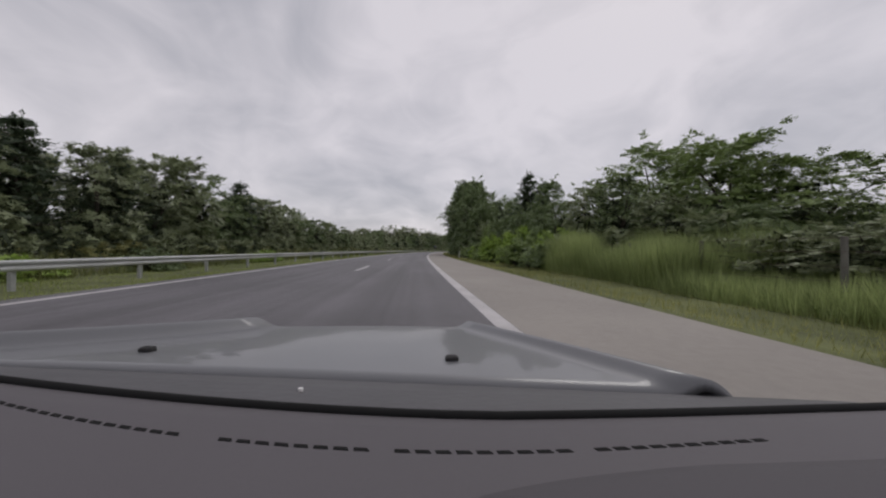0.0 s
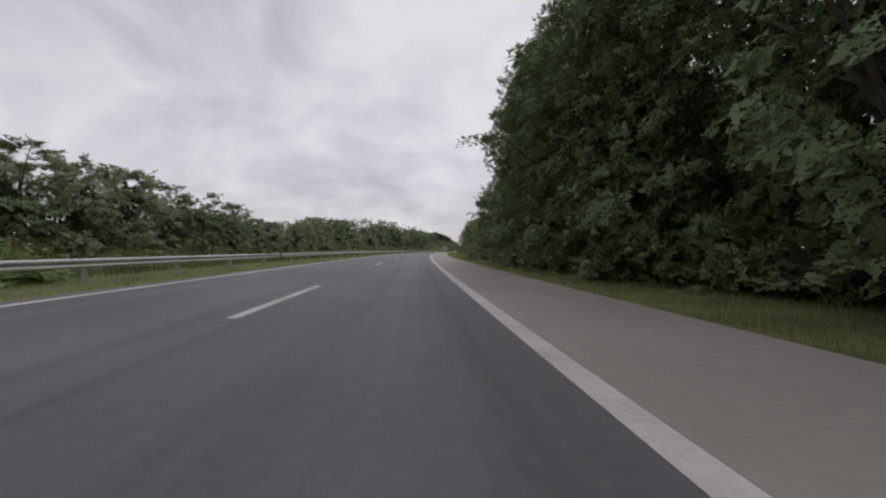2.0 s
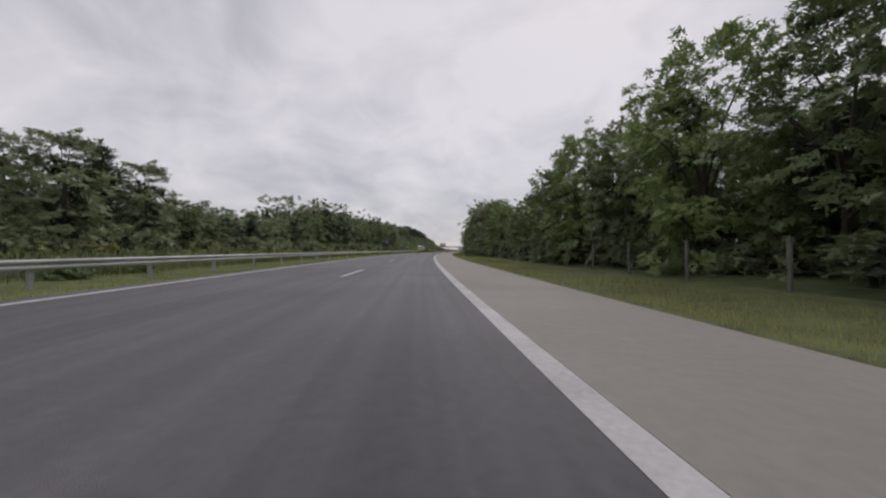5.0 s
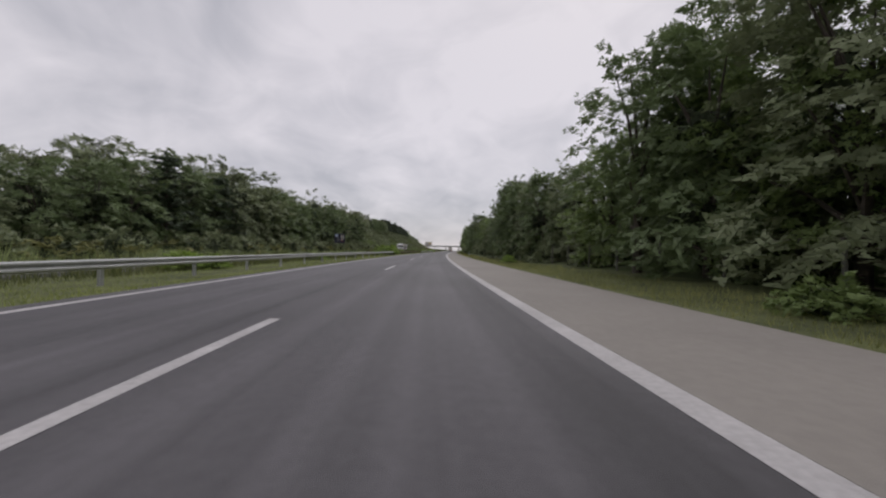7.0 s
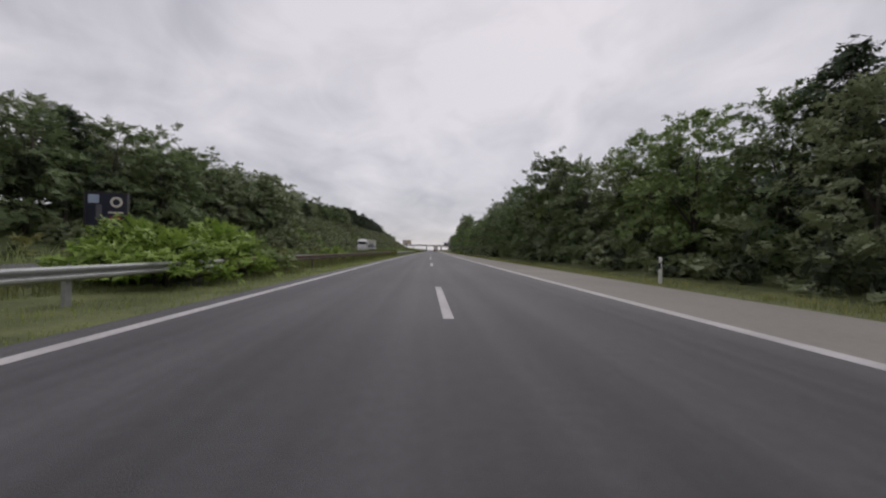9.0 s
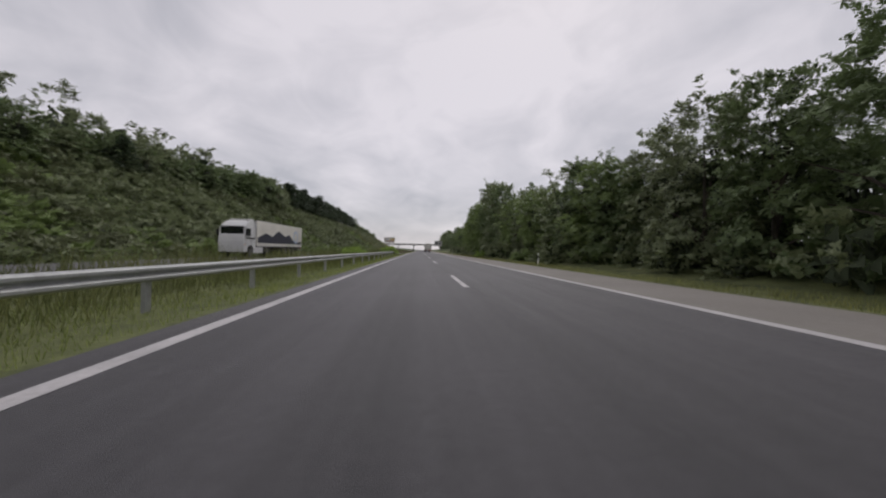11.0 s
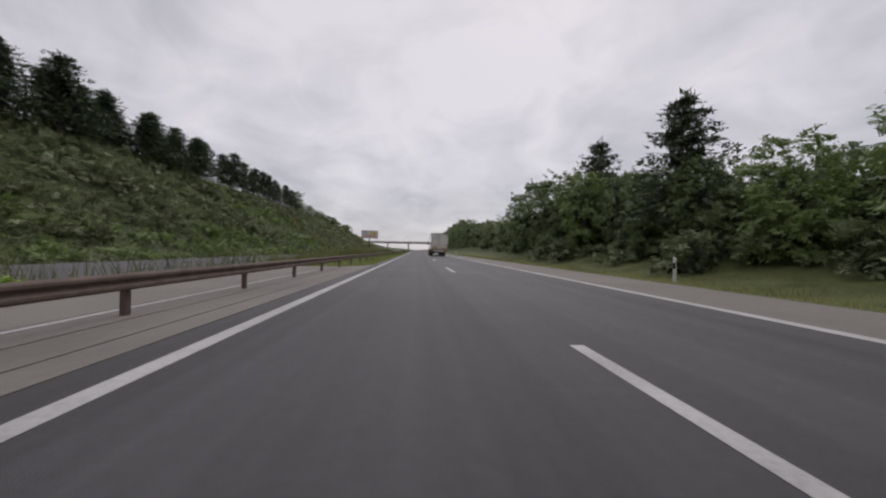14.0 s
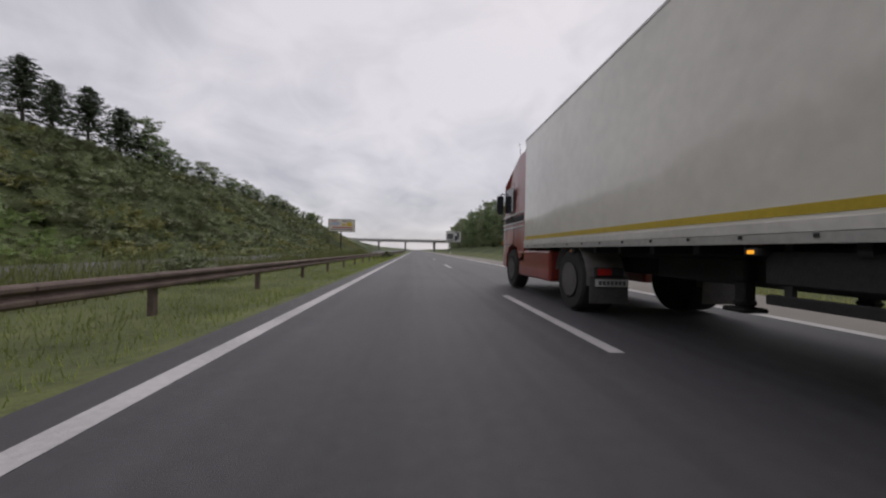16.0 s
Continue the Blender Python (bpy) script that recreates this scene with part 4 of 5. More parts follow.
hoarding(607, -20.5, 7.6, 6.1, 9.7, (-0.2,), CREAM,
         ((-1.9, 8.4, 2.4, 0.8, PALE_BLUE), (0.6, 8.2, 1.0, 0.6, YELLOW), (2.2, 8.3, 1.5, 1.1, YELLOW), (0.2, 7.3, 5.8, 0.3, RED_FILM), (0.0, 6.7, 6.4, 0.25, GREY_INK), (-2.2, 9.2, 1.7, 0.25, RED_FILM), (1.4, 9.2, 2.6, 0.22, GREY_INK)),
         8, "faded cream billboard with yellow print on a single leg")
hoarding(650, 18.0, 6.2, 4.5, 9.1, (-2.0, 2.0), WHITE_PLASTIC,
         ((-1.4, 7.0, 2.6, 2.4, GREY_INK), (1.0, 6.2, 0.9, 2.2, NAVY), (1.9, 7.2, 0.7, 2.8, NAVY), (-1.2, 5.1, 2.4, 0.4, GREY_INK), (1.4, 8.6, 2.4, 0.3, GREY_INK)),
         -10, "white billboard with dark shapes on two legs")
dark = hoarding(300.5, -19.4, 2.4, 2.4, 4.6, (-0.95, 0.95), NAVY,
                ((-0.75, 4.2, 0.65, 0.6, PALE_BLUE), (-0.42, 3.3, 0.35, 1.0, GREY_INK), (0.6, 3.25, 0.9, 0.12, CREAM), (0.6, 2.9, 0.7, 0.10, RED_FILM)),
                12, "dark navy billboard with a yellow ring on two legs")
part("ring_print", lathe([(-0.075, 0.38), (-0.068, 0.38), (-0.068, 0.23), (-0.075, 0.23)], "Y", 20, (0.62, 0, 4.0)), CREAM, dark, "pale yellow ring")
part("ring_centre", lathe([(-0.079, 0.22), (-0.072, 0.22)], "Y", 18, (0.62, 0, 4.0)), NAVY, dark)

# ================= road bridge across the motorway =================
bridge = new("bridge")
part("deck", box(-75, 75, -4.5, 4.5, 5.7, 6.6, 0.05), CONCRETE, bridge, "long flat concrete deck")
for y in (-4.4, 4.3):
    part("parapet", box(-75, 75, y, y + 0.12, 6.6, 7.0, 0.02), CONCRETE, bridge)
    rail = bmesh.new()
    for z in (7.3, 7.6):
        tube([(-75, y, z), (0, y, z), (75, y, z)], [0.04] * 3, 6, rail)
    for x in range(-74, 75, 3):
        box(x - 0.04, x + 0.04, y - 0.04, y + 0.04, 6.9, 7.62, 0, rail)
    part("railing", rail, ZINC, bridge)
for x in (-21.0, -4.6, 13.6):
    for y in (-2.6, 2.6):
        part("column", tube([(x, y, -0.6), (x, y, 2.5), (x, y, 5.6)], [0.45, 0.45, 0.45], 16), CONCRETE, bridge)
    part("cross_beam", box(x - 0.6, x + 0.6, -4, 4, 5.05, 5.72, 0.04), CONCRETE, bridge)
bridge.matrix_world = at(723, 0, 0, 4)
tagged(bridge, "flat grey concrete road bridge on columns", "bridge")

# ================= articulated lorry =================
BOX_WHITE = material("grimy_white_panel", (0.86, 0.825, 0.74), rough=0.24, spread=0.10, scales=(0.45, 5.0), bump=0.015, bump_scale=5, coat=0.9)
BOX_REAR = material("grimy_door_paint", (0.64, 0.62, 0.57), rough=0.5, spread=0.2, scales=(0.9, 9.0), bump=0.08, bump_scale=10)
ALU = material("dull_aluminium", (0.50, 0.49, 0.47), rough=0.45, metal=0.6, spread=0.2, scales=(1.2, 18.0), bump=0.1)
CHASSIS = material("sooty_chassis", (0.028, 0.027, 0.027), rough=0.8, spread=0.35, scales=(1.5, 20.0), bump=0.3)
TYRE = material("tyre_rubber", (0.030, 0.029, 0.028), rough=0.9, spread=0.25, scales=(4.0, 40.0), bump=0.4)
RIM = material("dusty_steel_rim", (0.30, 0.265, 0.215), rough=0.6, metal=0.15, spread=0.25, scales=(4.0, 30.0), bump=0.1)
GUARD = material("dusty_plastic_and_dish_shade", (0.10, 0.095, 0.09), rough=0.8, spread=0.3, scales=(3.0, 25.0), bump=0.2)
MUDGUARD = material("pale_dusty_plastic", (0.20, 0.19, 0.175), rough=0.8, spread=0.3, scales=(3.0, 25.0), bump=0.2)
CAB_RED = material("brick_red_paint", (0.27, 0.040, 0.030), rough=0.35, spread=0.14, scales=(0.9, 12.0), bump=0.02, coat=0.5)
LENS_RED = material("red_lamp_lens", (0.50, 0.02, 0.018), rough=0.25, spread=0.1, scales=(8.0,), bump=0)
LENS_AMBER = material("amber_lamp_lens", (0.75, 0.26, 0.02), rough=0.25, spread=0.1, scales=(8.0,), bump=0)
GLASS_DARK = material("dark_cab_glass", (0.012, 0.014, 0.015), rough=0.06, spread=0.1, scales=(3.0,), bump=0)
PLATE = material("number_plate_white", (0.62, 0.62, 0.60), rough=0.4, spread=0.05, scales=(8.0,), bump=0)
glow = bpy.data.materials.new("lit_amber_lamp")
glow.use_nodes = True
glow.node_tree.nodes["Principled BSDF"].inputs["Base Color"].default_value = (0.8, 0.3, 0.02, 1)
glow.node_tree.nodes["Principled BSDF"].inputs["Emission Color"].default_value = (1.0, 0.42, 0.03, 1)
glow.node_tree.nodes["Principled BSDF"].inputs["Emission Strength"].default_value = 0.9


def lorry_wheel(parent, x, y, side, dual=False, r=0.51, rim=RIM):
    """A wheel at the side of a lorry: tyre, dished rim with a hub and nuts."""
    w, dish = (0.62, 0.2) if dual else (0.36, 0.11)
    o = x if side < 0 else x - w
    pr = [(o, r * 0.58), (o, r * 0.93), (o + 0.04, r), (o + 0.1, r * 1.005), (o + w - 0.1, r * 1.005), (o + w - 0.04, r), (o + w, r * 0.93), (o + w, r * 0.58)]
    wheel = part("wheel", lathe(pr, "X", 32, (0, y, r)), TYRE, parent, smooth=False)
    e = o if side < 0 else o + w
    k = 1 if side < 0 else -1
    # rim wall and hub are coloured darker to imitate shade in the dish
    part("rim", lathe([(e - 0.012 * k, r * 0.60), (e - 0.012 * k, r * 0.56), (e + 0.02 * k, r * 0.53), (e + dish * k, r * 0.49)], "X", 28, (0, y, r)), GUARD, wheel, "dusty steel rim wall, darkened for dish shade")
    part("wheel_disc", lathe([(e + dish * k, r * 0.5), (e + (dish - 0.02) * k, r * 0.42), (e + (dish + 0.01) * k, r * 0.3), (e + (dish + 0.01) * k, 0.01)], "X", 28, (0, y, r)), rim, wheel, "pale dished wheel disc")
    part("hub", lathe([(e + (dish + 0.01) * k, r * 0.29), (e + (dish - 0.10) * k, r * 0.26), (e + (dish - 0.13) * k, r * 0.2), (e + (dish - 0.13) * k, 0.004)], "X", 20, (0, y, r)), GUARD, wheel, "hub darkened for dish shade")
    nuts = bmesh.new()
    for j in range(10):
        a = j * math.pi / 5
        cy, cz = y + r * 0.38 * math.cos(a), r + r * 0.38 * math.sin(a)
        lathe([(e + dish * k, 0.018), (e + (dish - 0.05) * k, 0.018)], "X", 6, (0, cy, cz), nuts)
    tagged(part("wheel_nuts", nuts, rim, wheel), kind="stuff")
    holes = bmesh.new()
    for j in range(10):
        a = (j + 0.5) * math.pi / 5
        lathe([(e + (dish - 0.012) * k, 0.034), (e + (dish - 0.022) * k, 0.034)], "X", 10, (0, y + r * 0.455 * math.cos(a), r + r * 0.455 * math.sin(a)), holes)
    tagged(part("rim_holes", holes, BLACK, wheel, "dark round holes in the wheel disc"), kind="stuff")
    return wheel


def bars(parent, x0, x1, y, z, h, n, mat, axis="y"):
    bm = bmesh.new()
    w = (x1 - x0) / n
    for k in range(n):
        a = x0 + k * w
        box(a + w * 0.14, a + w * 0.86, y - 0.003, y, z - h / 2, z + h / 2, 0, bm)
    return part("plate_bars", bm, mat, parent)


def semi_trailer(root, skin, rear, stripe):
    """Box trailer, its rear at y = 0 and its nose at y = 13.6."""
    lo, hi, hw = 1.09, 3.72, 1.275
    body = part("cargo_box", box(-hw, hw, 0.05, 13.6, lo + 0.1, hi, 0.03, None, 2), skin, root)
    for x in (-hw - 0.012, hw - 0.01):
        part("side_rail", box(x, x + 0.022, 0.02, 13.6, lo + 0.06, lo + 0.15, 0.004), BOX_REAR, body, "pale rail along the floor")
        part("floor_edge", box(x + 0.003, x + 0.019, 0.02, 13.6, lo - 0.02, lo + 0.06, 0.004), ALU, body, "dull aluminium floor edge")
    top = bmesh.new()
    for x in (-hw - 0.008, hw - 0.012):
        box(x, x + 0.02, 0.02, 13.6, hi - 0.035, hi + 0.008, 0.004, top)
    box(-hw, hw, 13.585, 13.61, hi - 0.07, hi + 0.008, 0.003, top)
    part("roof_rail", top, ALU, body)
    for x in (-hw - 0.004, hw):
        part("side_stripe", box(x, x + 0.004, 0.1, 13.5, lo + 0.18, lo + 0.255), stripe, body, "reflective stripe along the side")
    riv = bmesh.new()
    for k in range(24):
        for x in (-hw - 0.018, hw + 0.010):
            box(x, x + 0.008, 0.4 + k * 0.56, 0.43 + k * 0.56, lo + 0.02, lo + 0.05, 0, riv)
    tagged(part("rivets", riv, CHASSIS, body), kind="stuff")
    for x in (-hw - 0.02, hw - 0.09):
        part("corner_post", box(x, x + 0.11, -0.03, 0.1, lo - 0.12, hi, 0.012), rear, body, "scuffed rear corner post")
    part("rear_header", box(-hw, hw, -0.03, 0.1, hi - 0.1, hi + 0.015, 0.012), CHASSIS, body, "dark rusty roof edge")
    part("rear_sill", box(-hw, hw, -0.03, 0.12, lo - 0.02, lo + 0.06, 0.01), CHASSIS, body)
    for x0, x1 in ((-1.17, -0.012), (0.012, 1.17)):
        door = part("door", box(x0, x1, -0.045, 0.03, lo + 0.07, hi - 0.11, 0.012), rear, root, "grimy off-white rear door")
        frame_bm = bmesh.new()
        for a, b, c, d in ((x0 + 0.02, x0 + 0.05, lo + 0.1, hi - 0.14), (x1 - 0.05, x1 - 0.02, lo + 0.1, hi - 0.14), (x0 + 0.02, x1 - 0.02, hi - 0.17, hi - 0.14), (x0 + 0.02, x1 - 0.02, lo + 0.36, lo + 0.385)):
            box(a, b, -0.056, -0.04, c, d, 0.003, frame_bm)
        part("door_edge", frame_bm, BOX_REAR, door)
        bar_x = x1 - 0.09 if x0 < 0 else x0 + 0.09
        part("lock_bar", tube([(bar_x, -0.075, lo - 0.02), (bar_x, -0.075, 2.4), (bar_x, -0.075, hi - 0.08)], [0.014] * 3, 8), ALU, door)
        for k in range(5):
            z = lo + 0.25 + k * 0.52
            hx = x0 - 0.05 if x0 < 0 else x1 - 0.03
            part("hinge", box(hx, hx + 0.08, -0.07, -0.03, z, z + 0.09, 0.006), CHASSIS, door)
        px = -0.72 if x0 < 0 else 0.80
        part("marker_plate", box(px - 0.30, px + 0.30, -0.064, -0.047, lo + 0.19, lo + 0.35, 0.004), YELLOW, door, "yellow marker plate with a red edge")
        edge = bmesh.new()
        for a, b, c, d in ((px - 0.31, px + 0.31, lo + 0.345, lo + 0.365), (px - 0.31, px + 0.31, lo + 0.175, lo + 0.195), (px - 0.31, px - 0.29, lo + 0.19, lo + 0.35), (px + 0.29, px + 0.31, lo + 0.19, lo + 0.35)):
            box(a, b, -0.068, -0.05, c, d, 0, edge)
        part("plate_edge", edge, RED_FILM, door)
        part("reflective_tape", box(x0 + 0.12, x1 - 0.25, -0.05, -0.044, lo + 0.09, lo + 0.145), YELLOW, door, "worn yellow tape")
    for k in range(3):
        x = -0.93 + 0.215 * k
        part("speed_sticker", lathe([(-0.047, 0.1), (-0.056, 0.1)], "Y", 24, (x, 0, lo + 0.49)), RED_FILM, root, "round speed sticker with a dark red rim")
        part("sticker_centre", lathe([(-0.05, 0.082), (-0.060, 0.082)], "Y", 24, (x, 0, lo + 0.49)), PLATE, root)
        bars(root, x - 0.05, x + 0.05, -0.06, lo + 0.49, 0.07, 2, GREY_INK)
    # rear bumper with lamps
    bump = part("bumper", box(-1.22, 1.22, -0.06, 0.02, 0.72, 0.90, 0.012), BOX_REAR, root, "dirty white bumper beam")
    part("name_board", box(-0.25, 1.1, -0.07, -0.03, 0.90, 1.04, 0.008), BOX_REAR, root, "white board with dark red marks")
    bars(root, 0.33, 0.98, -0.072, 0.965, 0.075, 5, RED_FILM)
    part("mud_flap", box(-0.95, -0.45, -0.05, -0.03, 0.86, 1.06, 0.005), ALU, root, "grey flap")
    for x in (-1.07, 1.07):
        lamp = part("tail_lamp", box(x - 0.22, x + 0.22, -0.10, -0.055, 0.74, 0.88, 0.012), CHASSIS, bump)
        part("red_lens", box(x - 0.2, x + 0.07, -0.112, -0.098, 0.755, 0.865, 0.008), LENS_RED, lamp, "red tail lamp lens")
        part("amber_lens", box(x + 0.085, x + 0.2, -0.112, -0.098, 0.755, 0.865, 0.008), LENS_AMBER, lamp, "amber lens")
        tri = bmesh.new()
        v = [tri.verts.new((x + a, b, c)) for b in (-0.085, -0.062) for a, c in ((-0.12, 0.9), (0.12, 0.9), (0, 1.08))]
        tri.faces.new(v[:3]), tri.faces.new(v[3:][::-1])
        for k in range(3):
            tri.faces.new((v[k], v[(k + 1) % 3], v[3 + (k + 1) % 3], v[3 + k]))
        part("triangle_reflector", tri, LENS_RED, bump, "red triangle reflector")
    part("number_plate", box(-0.28, 0.26, -0.075, -0.058, 0.755, 0.875, 0.004), PLATE, bump)
    bars(bump, -0.24, 0.22, -0.078, 0.815, 0.07, 7, GREY_INK)
    # chassis and running gear
    ch = bmesh.new()
    for x in (-0.62, 0.50):
        box(x, x + 0.12, 0.1, 12.9, 0.92, lo - 0.02, 0.01, ch)
    for k in range(20):
        box(-1.2, 1.2, 0.3 + k * 0.66, 0.38 + k * 0.66, lo - 0.1, lo, 0, ch)
    part("chassis", ch, CHASSIS, root, "black sooty chassis beams")
    for y in (3.1, 4.45, 5.8):
        part("axle", tube([(-1.0, y, 0.51), (0, y, 0.51), (1.0, y, 0.51)], [0.07] * 3, 10), CHASSIS, root)
        lorry_wheel(root, -1.25, y, -1)
        lorry_wheel(root, 1.25, y, 1)
        for x in (-1.24, 0.9):
            fl = bmesh.new()
            pts = [(0.62 * math.cos(a), 0.52 + 0.62 * math.sin(a)) for a in np.linspace(0.35, math.pi - 0.35, 9)]
            vs = [[fl.verts.new((x + d, y + a, b)) for a, b in pts] for d in (0, 0.34)]
            for k in range(8):
                fl.faces.new((vs[0][k], vs[0][k + 1], vs[1][k + 1], vs[1][k]))
            part("wheel_guard", fl, CHASSIS, root)
    for x0, x1 in ((-1.16, -1.10), (1.10, 1.16)):
        sg = bmesh.new()
        box(x0, x1, 6.45, 7.6, 0.60, 0.68, 0.01, sg)
        box(x0, x1, 6.45, 7.6, 0.76, 1.02, 0.01, sg)
        for y in (6.5, 7.4):
            box(x0 + 0.01, x1 - 0.01, y, y + 0.06, 0.6, lo, 0, sg)
        part("side_guard", sg, CHASSIS, root, "dark side guard rails")
    part("tool_box", box(-1.15, -0.6, 1.1, 2.2, 0.55, 0.98, 0.02), CHASSIS, root)
    for x in (-0.64, 0.50):
        part("main_beam", box(x, x + 0.14, 0.4, 9.6, 0.68, 0.95, 0.01), CHASSIS, root)
    for x in (-0.74, 0.62):
        lg = box(x, x + 0.12, 8.2, 8.32, 0.5, lo, 0.01)
        box(x - 0.03, x + 0.15, 8.17, 8.35, 0.72, 0.95, 0.02, lg)
        box(x - 0.02, x + 0.14, 8.18, 8.34, 0.48, 0.56, 0.03, lg)
        box(x - 0.07, x + 0.19, 8.13, 8.39, 0.43, 0.475, 0.015, lg)
        part("landing_leg", lg, CHASSIS, root)
    for k, y in enumerate((2.4, 5.1, 7.6, 10.9)):
        lamp = part("side_lamp", box(-hw - 0.01, -hw + 0.06, y - 0.06, y + 0.06, lo - 0.11, lo - 0.05, 0.006), CHASSIS, root)
        part("lamp_lens", box(-hw - 0.018, -hw - 0.008, y - 0.03, y + 0.03, lo - 0.095, lo - 0.065, 0.003), glow if k in (0, 2) else LENS_AMBER, lamp, "lit amber marker lamp" if k in (0, 2) else "amber marker lamp")


def tractor(root, paint):
    """Cab-over tractor in front of the trailer, its nose at y = 16.1."""
    side = [(13.78, 1.0), (13.78, 3.42), (13.95, 3.62), (14.6, 3.60), (15.25, 3.36), (15.75, 2.95), (16.02, 2.05), (16.1, 1.55), (16.1, 0.55), (15.5, 0.5), (15.45, 0.85), (15.25, 1.1), (14.85, 1.18), (14.45, 1.1), (14.25, 0.85), (14.2, 0.75), (13.78, 0.75)]
    bm = bmesh.new()
    n = len(side)
    L = [bm.verts.new((-1.22 + (0.1 if z > 3.0 else 0.0) + (0.06 if y > 15.9 else 0), y, z)) for y, z in side]
    R = [bm.verts.new((1.22 - (0.1 if z > 3.0 else 0.0) - (0.06 if y > 15.9 else 0), y, z)) for y, z in side]
    for k in range(n):
        bm.faces.new((L[k], L[(k + 1) % n], R[(k + 1) % n], R[k]))
    for f in (bm.faces.new(L), bm.faces.new(R[::-1])):
        pass
    bmesh.ops.triangulate(bm, faces=[f for f in bm.faces if len(f.verts) > 4])
    cab = part("cab", bm, paint, root, "brick red cab with pale stripes")
    for x in (-1.226, 1.22):
        part("side_window", box(x, x + 0.006, 14.85, 15.66, 2.10, 2.80, 0.0), GLASS_DARK, cab, "dark side window")
        dl = bmesh.new()
        for y0, y1, z0, z1 in ((14.72, 14.735, 0.95, 2.9), (15.80, 15.815, 1.1, 2.4), (14.72, 15.8, 1.18, 1.19)):
            box(x - 0.001, x + 0.007, y0, y1, z0, z1, 0, dl)
        part("door_gap", dl, CHASSIS, cab)
        for z in (1.62, 1.74, 1.98):
            part("pale_stripe", box(x - 0.002, x + 0.008, 13.85, 15.95, z, z + 0.035), PLATE, cab, "pale stripe")
        part("dark_band", box(x - 0.003, x + 0.009, 13.85, 15.7, 1.80, 1.93), CHASSIS, cab, "dark band of trim")
        part("door_handle", box(x - 0.03, x + 0.03, 14.82, 15.0, 1.92, 1.96, 0.006), CHASSIS, cab)
        mx = -1.45 if x < 0 else 1.27
        mir = part("mirror", box(mx, mx + 0.2, 15.78, 15.92, 2.15, 2.68, 0.04, None, 2), BLACK, cab, "tall black door mirror")
        part("mirror_glass", box(mx + 0.02, mx + 0.18, 15.772, 15.78, 2.1, 2.66), GLASS_DARK, mir)
        part("mirror_arm", tube([(mx + 0.1, 15.86, 2.7), ((mx + 0.1 + x) / 2, 15.86, 2.76), (x, 15.8, 2.7)], [0.02] * 3, 6), BLACK, mir)
        wing = bmesh.new()
        xx = x if x < 0 else x - 0.05
        box(xx, xx + 0.056, 13.67, 13.82, 1.1, 3.55, 0.015, wing)
        # black upright strip between the fairing and the trailer
        gx = x + 0.01 if x < 0 else x - 0.05
        part("black_strip", box(gx, gx + 0.04, 13.60, 13.665, 1.12, 3.52, 0.01), BLACK, cab, "black upright strip behind the fairing")
        part("air_deflector", wing, paint, cab, "tall red side fairing")
        part("marker_lamp", box(x - 0.012, x + 0.012, 15.95, 16.04, 1.2, 1.28, 0.004), LENS_AMBER, cab)
    part("windscreen", box(-1.05, 1.05, 15.9, 15.96, 2.1, 2.85, 0.02), GLASS_DARK, cab)
    part("roof_fairing", box(-1.0, 1.0, 13.75, 14.5, 3.5, 3.78, 0.08, None, 2), paint, cab)
    part("sun_visor", box(-1.05, 1.05, 15.75, 15.98, 2.9, 3.0, 0.02), CHASSIS, cab)
    part("stack", tube([(-1.05, 13.7, 1.0), (-1.05, 13.7, 2.5), (-1.05, 13.7, 3.75)], [0.06] * 3, 10), CHASSIS, cab, "black upright pipe behind the cab")
    part("horn", lathe([(14.2, 0.03), (14.4, 0.035), (14.62, 0.09)], "Y", 12, (-0.7, 0, 3.72)), ALU, cab)
    part("aerial", tube([(-0.95, 15.0, 3.4), (-0.97, 15.05, 3.75), (-1.0, 15.1, 4.1)], [0.01, 0.008, 0.005], 5), BLACK, cab)
    ch = bmesh.new()
    for x in (-0.45, 0.33):
        part("frame_rail", box(x, x + 0.12, 9.9, 15.3, 0.68, 0.98, 0.01), CHASSIS, root)
    box(-0.55, 0.55, 10.6, 11.6, 0.98, 1.15, 0.03, ch)
    part("coupling_plate", ch, CHASSIS, root)
    for x0, x1 in ((-1.22, -0.8), (0.8, 1.22)):
        sk = box(x0, x1, 12.05, 14.2, 0.38, 1.02, 0.05, None, 2)
        part("side_skirt", sk, paint, root, "brick red skirt over the tank")
    for y, dual in ((11.05, True), (14.85, False)):
        lorry_wheel(root, -1.23, y, -1, dual, 0.52)
        lorry_wheel(root, 1.23, y, 1, dual, 0.52)
    for x in (-1.24, 0.6):
        fl = bmesh.new()
        pts = [(0.64 * math.cos(a), 0.53 + 0.64 * math.sin(a)) for a in np.linspace(-0.1, math.pi - 0.2, 11)]
        vs = [[fl.verts.new((x + d, 11.05 - a, b)) for a, b in pts] for d in (0, 0.64)]
        for k in range(10):
            fl.faces.new((vs[0][k], vs[0][k + 1], vs[1][k + 1], vs[1][k]))
        part("mudguard", fl, MUDGUARD, root, "dusty grey plastic mudguard")
        tail = part("tail_lamp", box(x + 0.05, x + 0.5, 10.22, 10.28, 0.62, 0.76, 0.01), CHASSIS, root)
        part("red_lens", box(x + 0.08, x + 0.3, 10.21, 10.225, 0.64, 0.74, 0.006), LENS_RED, tail, "red lamp lens")
        part("flap", box(x, x + 0.62, 10.3, 10.32, 0.2, 0.62, 0.004), GUARD, root, "dusty rubber mud flap")
    part("number_plate", box(-1.2, -0.68, 10.2, 10.215, 0.47, 0.58, 0.003), PLATE, root)
    bars(root, -1.16, -0.72, 10.2, 0.525, 0.065, 7, GREY_INK)


